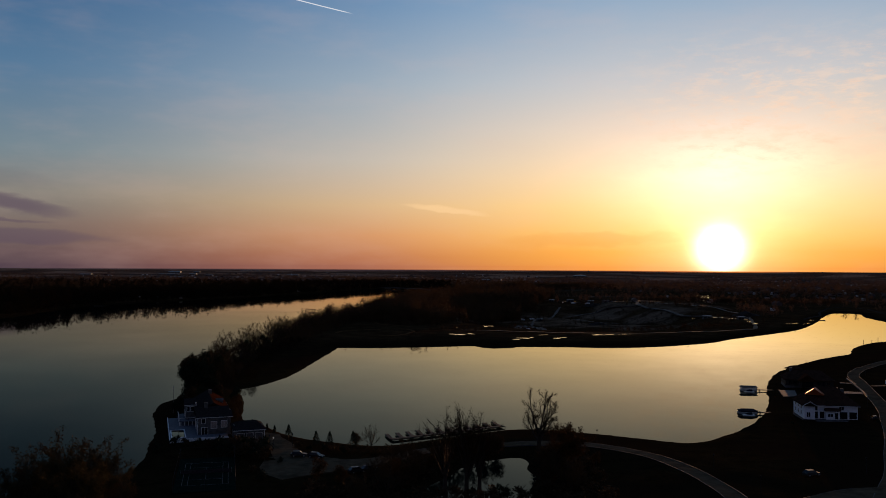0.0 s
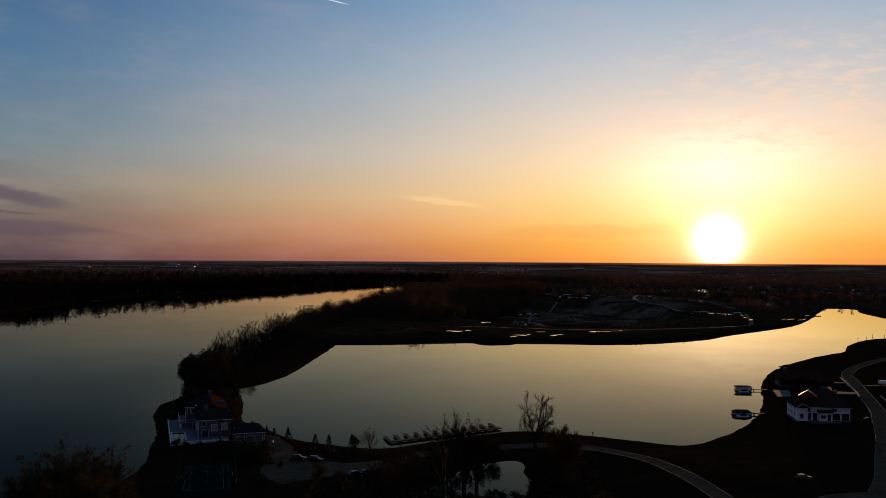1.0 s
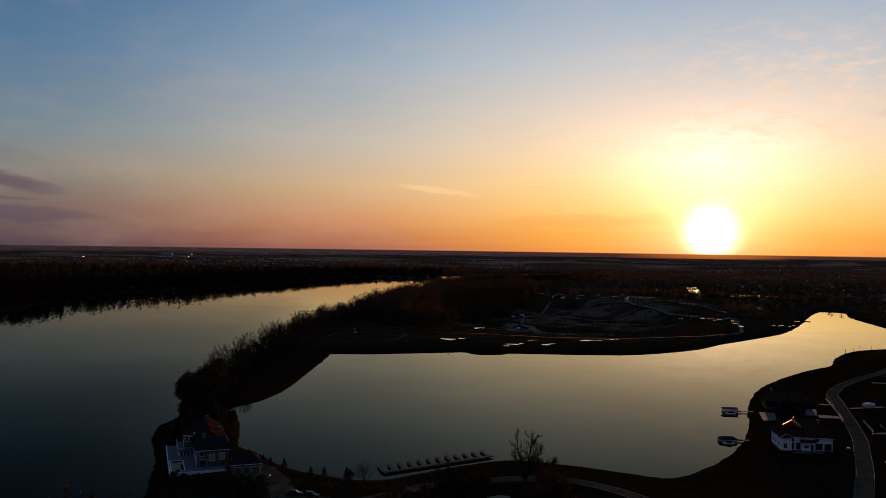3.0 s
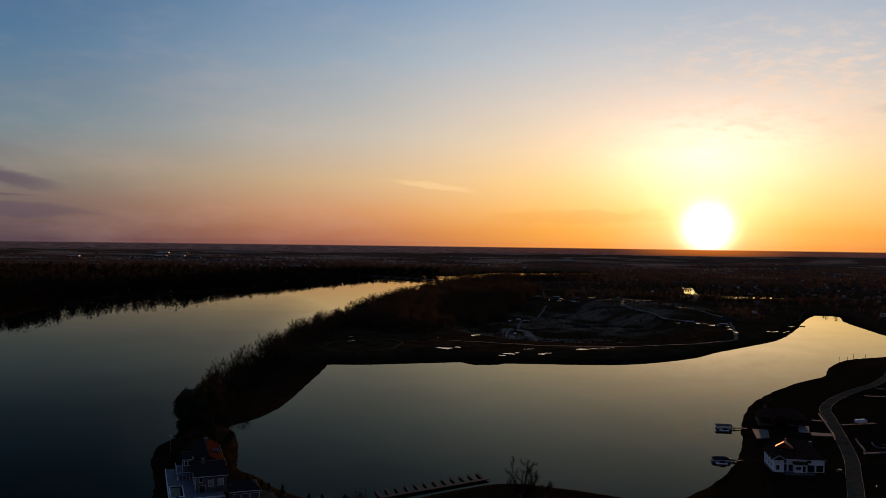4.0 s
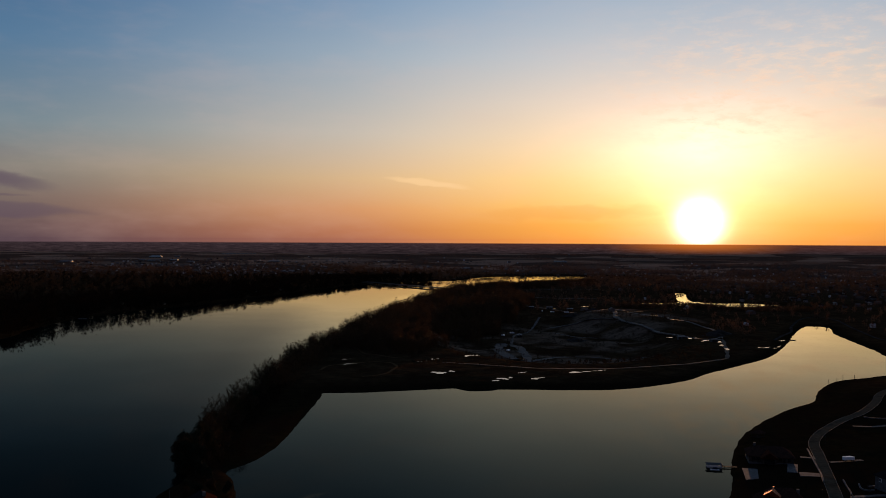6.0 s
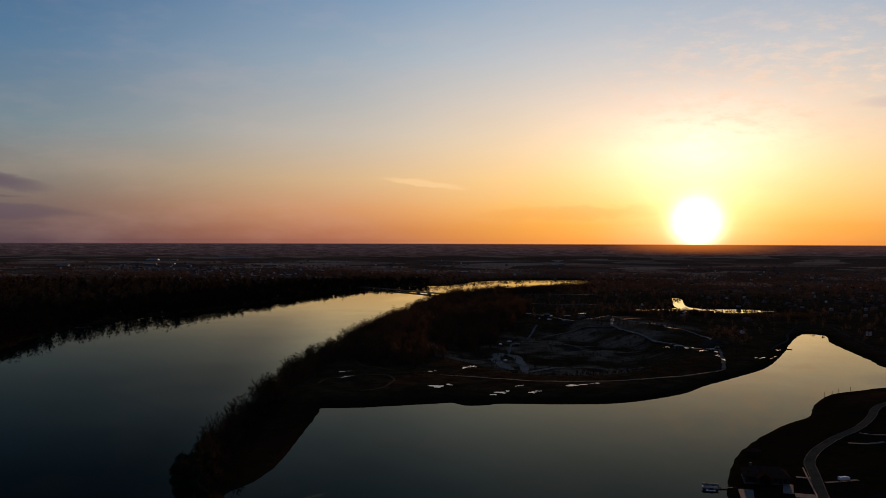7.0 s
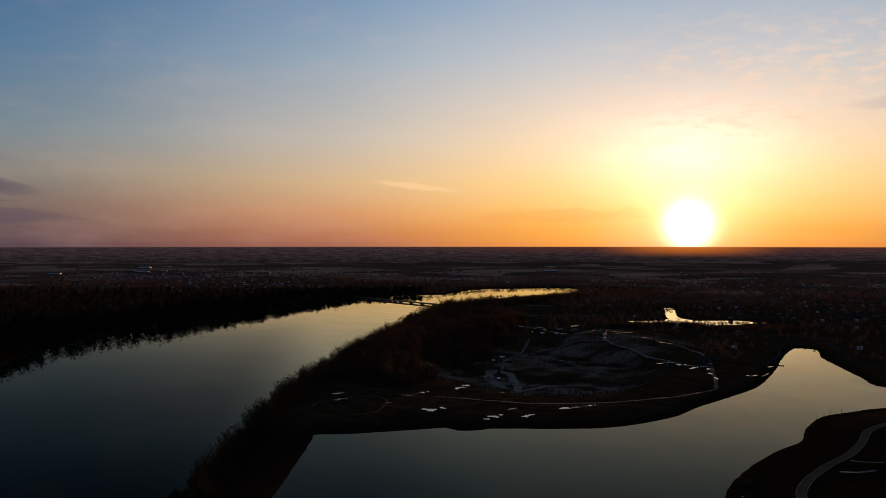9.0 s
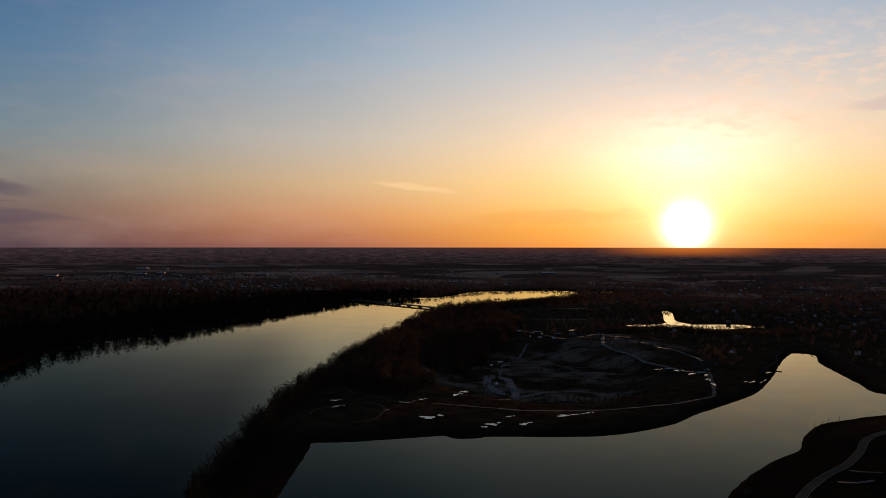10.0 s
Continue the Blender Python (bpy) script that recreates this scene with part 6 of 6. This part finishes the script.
def lamp_post(x, y, lit=False):
    ob = thing("street_lamp", pose(x, y, lay(x, y)), "slim dark street lamp beside the lane", "street lamp", "street lamps")
    part("pole", tube([(0, 0, -0.3), (0, 0, 3.6)], [0.08, 0.05], 8), DARK_PAINT, ob)
    part("lantern", tube([(0, 0, 3.6), (0, 0, 3.7), (0, 0, 4.05), (0, 0, 4.2)], [0.08, 0.17, 0.22, 0.04], 8), LAMP if lit else DARK_PAINT, ob)


def boathouse():
    z = lay(176, 462, 3)
    ob = thing("lakeside_pavilion", pose(177, 457, z, 0, 0, 30), "open timber pavilion with a low brown roof by the shore", "pavilion")
    part("roof", gable(-3, 3, -2.4, 2.4, 2.3, 1.2, 0.6, 0.22, "x", 2.0), SHINGLE, ob)
    for px in (-2.7, 2.7):
        for py in (-2.1, 2.1):
            part("post", tube([(px, py, -0.8), (px, py, 2.3)], [0.13, 0.13], 8), TIMBER, ob)
    part("floor", block(-3, 3, -2.4, 2.4, -1.0, 0.12), SLATE, ob)


lake_house()
brown_house()
street_house()
plot_walls()
mansion()
tennis_court()
slip_dock()
boat_lift(134.0, 398.5, -8, False)
boat_lift(112.8, 338.3, -6, True)
boathouse()
car(-41.4, 250.6, 8, SILVER, "silver car parked at the edge of the forecourt")
car(-36.4, 249.4, -18, DARK_PAINT, "dark car parked at the edge of the forecourt")
car(-23.5, 234.6, 30, DARK_PAINT, "dark car parked beside the forecourt bushes")
car(-20.6, 236.6, 34, SILVER, "silver car parked beside the forecourt bushes")
car(92.0, 231.5, 20, SILVER, "silver car parked on the verge")
car(148.2, 313.6, 75, DARK_PAINT, "dark car parked beside the white house")
trailer(199.0, 401.5, 16)
for x, y, lit in ((68.9, 236.7, False), (73.2, 214.8, False), (45, 274, False), (-1, 271, False), (108, 236, False), (146, 283, True), (159, 341, False), (204, 436, False), (-52, 262, False), (-50, 258, True), (-46, 266, False)):
    lamp_post(x, y, lit)
for x, y, r in ((300, 640, 0.9), (318, 655, 1.2), (309, 646, 0.7), (330, 661, 0.9)):
    ob = thing("mooring_post", pose(x, y - 1.5, 0), "dark timber post standing at the shore", "post", "shore posts")
    part("shaft", tube([(0, 0, -2), (0, 0, 2.4 * r + 1)], [0.16, 0.14], 7), TIMBER, ob)


# ---- bridge across the narrows ----
def bridge():
    a, b = Vector((-158, 2078, 0)), Vector((62, 1778, 0))
    n = (b - a).length
    way = b - a
    ob = thing("road_bridge", pose(a.x, a.y, 0, 0, 0, math.degrees(math.atan2(way.y, way.x))), "long low concrete road bridge across the narrows", "bridge")
    part("deck", block(-10, n + 10, -6, 6, 1.9, 2.9), TIMBER, ob, "dark concrete deck")
    for s in (-6, 5.6):
        part("parapet", block(-10, n + 10, s, s + 0.4, 2.9, 3.8), CONCRETE, ob)
    for k in range(9):
        x = n * (k + 0.5) / 9
        part("pier", block(x - 1.0, x + 1.0, -5, 5, -3, 1.9, bevel=0.2), CONCRETE, ob)
    part("embankment", prism([(-60, -14), (6, -9), (6, 9), (-60, 14)], -3, 1.85), GRAVEL, ob)
    part("embankment", prism([(n - 6, -9), (n + 60, -14), (n + 60, 14), (n - 6, 9)], -3, 1.85), GRAVEL, ob)


bridge()


# ---- gravel plant, far houses, sheds and tower ----
def shed(x, y, w, d, h, turn, roof, name="warehouse", label="long pale-roofed warehouse on the far plain", group="warehouses", rise=None):
    z = lay(x, y)
    ob = thing(name, pose(x, y, z, 0, 0, turn), label, "building", group)
    part("wall", block(-w / 2, w / 2, -d / 2, d / 2, -3, h), STUCCO, ob)
    part("roof", gable(-w / 2, w / 2, -d / 2, d / 2, h, d * 0.08 if rise is None else rise, 0.6, 0.3, "x"), roof, ob)
    n = max(2, int(w / 12))
    for k in range(n):
        x0 = -w / 2 + w * (k + 0.5) / n
        part("door", block(x0 - 1.4, x0 + 1.4, -d / 2 - 0.06, -d / 2, 0.0, min(3.0, h - 0.8)), DARK_PAINT, ob)


for x, y, w, d, h, turn in ((-985, 3150, 40, 24, 5, 4), (-1130, 3500, 62, 40, 5, 6), (-1065, 3560, 40, 30, 6, -3), (-1195, 3560, 34, 24, 5, 12), (-960, 3420, 40, 26, 5, 2), (-520, 2590, 44, 22, 5, 8), (-440, 2640, 50, 20, 5, -4), (-1250, 3900, 70, 46, 6, 5), (-1300, 4060, 60, 30, 5, -8), (-1180, 4000, 36, 24, 7, 0), (-640, 3500, 60, 40, 6, 0), (-380, 3000, 40, 24, 5, 10), (-1400, 3300, 60, 40, 6, 3), (-280, 2440, 36, 16, 5, 0), (120, 2900, 50, 26, 5, -6), (540, 3600, 70, 40, 6, 4)):
    shed(x, y, w * 0.75, d * 0.7, h * 0.7, turn, PALE_ROOF)
for x, y, w, d, h, turn in ((290, 872, 7, 3, 2.6, 20), (268, 912, 8, 3, 2.6, 10), (104, 1012, 6, 3, 2.6, 15), (178, 1288, 9, 4, 3, 5), (152, 1300, 7, 4, 3, -8), (205, 1265, 8, 4, 3, 12)):
    shed(x, y, w, d, h, turn, PALE_ROOF, "site_shed", "small pale metal shed at the gravel workings", "gravel works sheds")


def heap(x, y, r, h, mat):
    rng = np.random.default_rng(int(x + y))
    bm = bmesh.new()
    rings = []
    for k in range(6):
        u = k / 5
        rr = r * (1 - u) ** 0.9 + 0.02
        rings.append([bm.verts.new((rr * math.cos(a) * (1 + 0.08 * rng.normal()), rr * math.sin(a) * (1 + 0.08 * rng.normal()), -1.0 + (h + 1) * u ** 1.05)) for a in np.arange(14) * 2 * math.pi / 14])
    for lo, hi in zip(rings, rings[1:]):
        for i in range(14):
            bm.faces.new((lo[i], lo[(i + 1) % 14], hi[(i + 1) % 14], hi[i]))
    bm.faces.new(rings[-1])
    ob = part("mound", bm, mat)
    ob.matrix_basis = pose(x, y, lay(x, y))
    tagged(ob, "conical heap of pale washed gravel", "gravel heap", "gravel heaps")


for x, y, r, h in ((310, 930, 14, 4.5), (322, 952, 18, 5), (170, 1010, 16, 3.2), (195, 1180, 16, 3.5), (235, 1240, 15, 3.5)):
    heap(x, y, r, h, PIT_SOIL)


def cottage(w, d, h, wall, roof, label):
    ob = thing("far_house", pose(0, 0, -500), label, "house", "houses of the far town")
    part("wall", block(-w / 2, w / 2, -d / 2, d / 2, -2.5, h), wall, ob)
    part("roof", gable(-w / 2, w / 2, -d / 2, d / 2, h, d * 0.3, 0.6, 0.3, "x", 0.0), roof, ob)
    for x in (-w / 4, w / 4):
        part("window", block(x - 0.8, x + 0.8, -d / 2 - 0.05, -d / 2, 1.2, 2.7), GLASS, ob)
    part("chimney", block(w * 0.2, w * 0.2 + 0.9, -0.4, 0.5, h, h + d * 0.3 + 1.0), STUCCO, ob)
    return ob


def far_town():
    models = [cottage(11, 8, 5.6, FAR_WALL, SLATE, "white far-off house with dark gabled roof"), cottage(11, 7.5, 3.0, STUCCO, SHINGLE, "low far-off house with brown roof"), cottage(9, 7, 4.0, STUCCO, SHINGLE, "grey far-off house with brown roof"), cottage(10, 7, 5.2, FAR_WALL, PALE_ROOF, "white far-off house with pale roof")]
    rng = np.random.default_rng(5)
    spots = []
    for cx, cy, sx, sy, n in ((860, 1450, 330, 460, 130), (1150, 1750, 300, 400, 20), (700, 1050, 90, 140, 18), (-560, 2600, 330, 260, 40), (-920, 3050, 400, 330, 40), (900, 2300, 450, 350, 15), (-470, 1250, 60, 160, 6), (-330, 1700, 60, 160, 6)):
        spots += [(rng.normal(cx, sx * 0.6), rng.normal(cy, sy * 0.6)) for _ in range(n)]
    spots = np.array(spots)
    h, d = land(spots[:, 0], spots[:, 1])
    for (x, y), dd in zip(spots, d):
        if dd > 12:
            k = rng.choice([0, 1, 1, 2, 2, 2, 3])
            ob = copy_thing(models[k], pose(x, y, lay(x, y), 0, 0, rng.choice([0, 20, 90, 110, -15]) + rng.normal() * 6))
            # Pale houses are shrunk to specks that stand in for glints.
            ob.scale = [rng.uniform(0.45, 0.7) if k in (0, 3) else rng.uniform(0.7, 1.0)] * 3
    for m in models:
        drop_model(m)


far_town()


def far_roofs(name, towns, sizes, material, label, seed):
    """The uncountable roofs of the far towns, as one joined mesh."""
    rng = np.random.default_rng(seed)
    p = np.concatenate([np.stack([rng.normal(cx, sx, n), rng.normal(cy, sy, n)], -1) for cx, cy, sx, sy, n in towns])
    d = land(p[:, 0], p[:, 1])[1]
    p = p[d > 15]
    h = grid_height(p[:, 0], p[:, 1])
    verts, faces = [], []
    for (x, y), z in zip(p, h):
        w, dd, t = rng.uniform(*sizes), rng.uniform(*sizes) * 0.7, rng.uniform(2.2, 4.0)
        a = rng.choice([0.0, 0.35, 1.57, 1.9]) + rng.normal() * 0.1
        c, n = math.cos(a), math.sin(a)
        box = [(-w, -dd, -2), (w, -dd, -2), (w, dd, -2), (-w, dd, -2), (-w, -dd, t), (w, -dd, t), (w, dd, t), (-w, dd, t), (-w, 0, t + dd * 0.55), (w, 0, t + dd * 0.55)]
        k = len(verts)
        verts += [(x + u * c - v * n, y + u * n + v * c, z + q) for u, v, q in box]
        faces += [[k + i for i in f] for f in ((0, 1, 5), (0, 5, 4), (1, 2, 6), (1, 6, 5), (2, 3, 7), (2, 7, 6), (3, 0, 4), (3, 4, 7), (4, 5, 9), (4, 9, 8), (6, 7, 8), (6, 8, 9), (5, 6, 9), (7, 4, 8))]
    tagged(mesh_object(name, verts, faces, material, False), label, "town", kind="stuff")


FAR_DARK = surface("far_dull_roofs", ((0.05, 0.035, 0.028), (0.2, 0.15, 0.12)), 0.01, 0.9, island=True, spec=0.05)
# Pale flecks added to paint glints onto the far towns.
FAR_PALE = surface("far_pale_roofs", ((0.2, 0.18, 0.16), (0.62, 0.58, 0.54)), 0.01, 0.7, island=True, spec=0.3)
TOWNS = ((-600, 2650, 230, 200, 130), (-950, 3100, 300, 260, 200), (-500, 3400, 400, 300, 120), (950, 1650, 260, 330, 150), (1350, 2200, 400, 400, 160), (700, 2500, 350, 350, 90), (250, 3000, 500, 400, 60))
far_roofs("far_town_roofs", TOWNS, (3.5, 7.0), FAR_DARK, "dull roofs of far-off houses among bare trees", 11)
far_roofs("far_town_sheds", [(a, b, c, d, n // 3) for a, b, c, d, n in TOWNS], (1.6, 3.6), FAR_PALE, "small pale roofs standing in for far-off glints", 12)
ob = thing("water_tower", pose(690, 4300, lay(690, 4300) - 9), "distant water tower standing above the plain", "water tower")
part("shaft", tube([(0, 0, -2), (0, 0, 20)], [1.5, 1.2], 10), STUCCO, ob)
part("tank", tube([(0, 0, 19), (0, 0, 20.5), (0, 0, 23), (0, 0, 24.5)], [1.5, 3.6, 3.6, 1.5], 14), PALE_ROOF, ob)
for x, y, w, turn in ((-383, 1290, 9, 50), (-412, 1130, 7, 70)):
    d = thing("shore_dock", pose(x - 45, y, 0, 0, 0, -10), "small pale dock on the far wooded shore", "dock", "docks of the far shore")
    part("deck", block(-9, 4, -1.0, 1.0, 0.4, 0.7), CONCRETE, d)
    for px in (-8, -3, 3):
        part("pile", tube([(px, 0, -2.5), (px, 0, 1.2)], [0.15, 0.15], 6), TIMBER, d)


def row_of_houses():
    """A street of identical small houses far out on the plain."""
    for k in range(9):
        ob = cottage(15, 9, 4.0, FAR_WALL, PALE_ROOF, "small pale house in a far-off row")
        ob.matrix_basis = pose(-1110 + 16.5 * k * 1.15, 4580 + 9 * k, lay(-1110, 4580), 0, 0, 4)


row_of_houses()


def moored_boat(x, y, turn):
    ob = thing("rowing_boat", pose(x, y, 0.0, 0, 0, turn), "dark open boat moored at the end of the bay", "boat")
    bm = bmesh.new()
    rings = []
    for u, w, keel, top in ((-2.6, 0.75, -0.1, 0.55), (-1.2, 0.95, -0.2, 0.5), (0.6, 0.9, -0.2, 0.52), (2.0, 0.5, -0.1, 0.65), (2.9, 0.05, 0.1, 0.8)):
        rings.append([bm.verts.new(p) for p in ((u, -w, top), (u, -w * 0.6, keel), (u, w * 0.6, keel), (u, w, top), (u, w * 0.85, top), (u, w * 0.5, keel + 0.12), (u, -w * 0.5, keel + 0.12), (u, -w * 0.85, top))])
    for a, b in zip(rings, rings[1:]):
        for i in range(8):
            bm.faces.new((a[i], a[(i + 1) % 8], b[(i + 1) % 8], b[i]))
    bm.faces.new(rings[0])
    bm.faces.new(rings[-1][::-1])
    part("hull", bm, DARK_PAINT, ob)
    for u in (-1.4, 0.4):
        part("thwart", block(u - 0.14, u + 0.14, -0.75, 0.75, 0.3, 0.36), TIMBER, ob)
    part("outboard", block(-3.0, -2.62, -0.18, 0.18, 0.1, 1.0, bevel=0.05), RUBBER, ob, "black outboard motor")


moored_boat(390, 916, 150)


for x, y, turn in ((100, 1063, 20), (161, 1241, 80), (173, 1225, 10), (193, 1217, 150), (81, 900, 60), (86, 1023, 110)):
    trailer(x, y, turn, "pale site truck parked at the gravel workings")
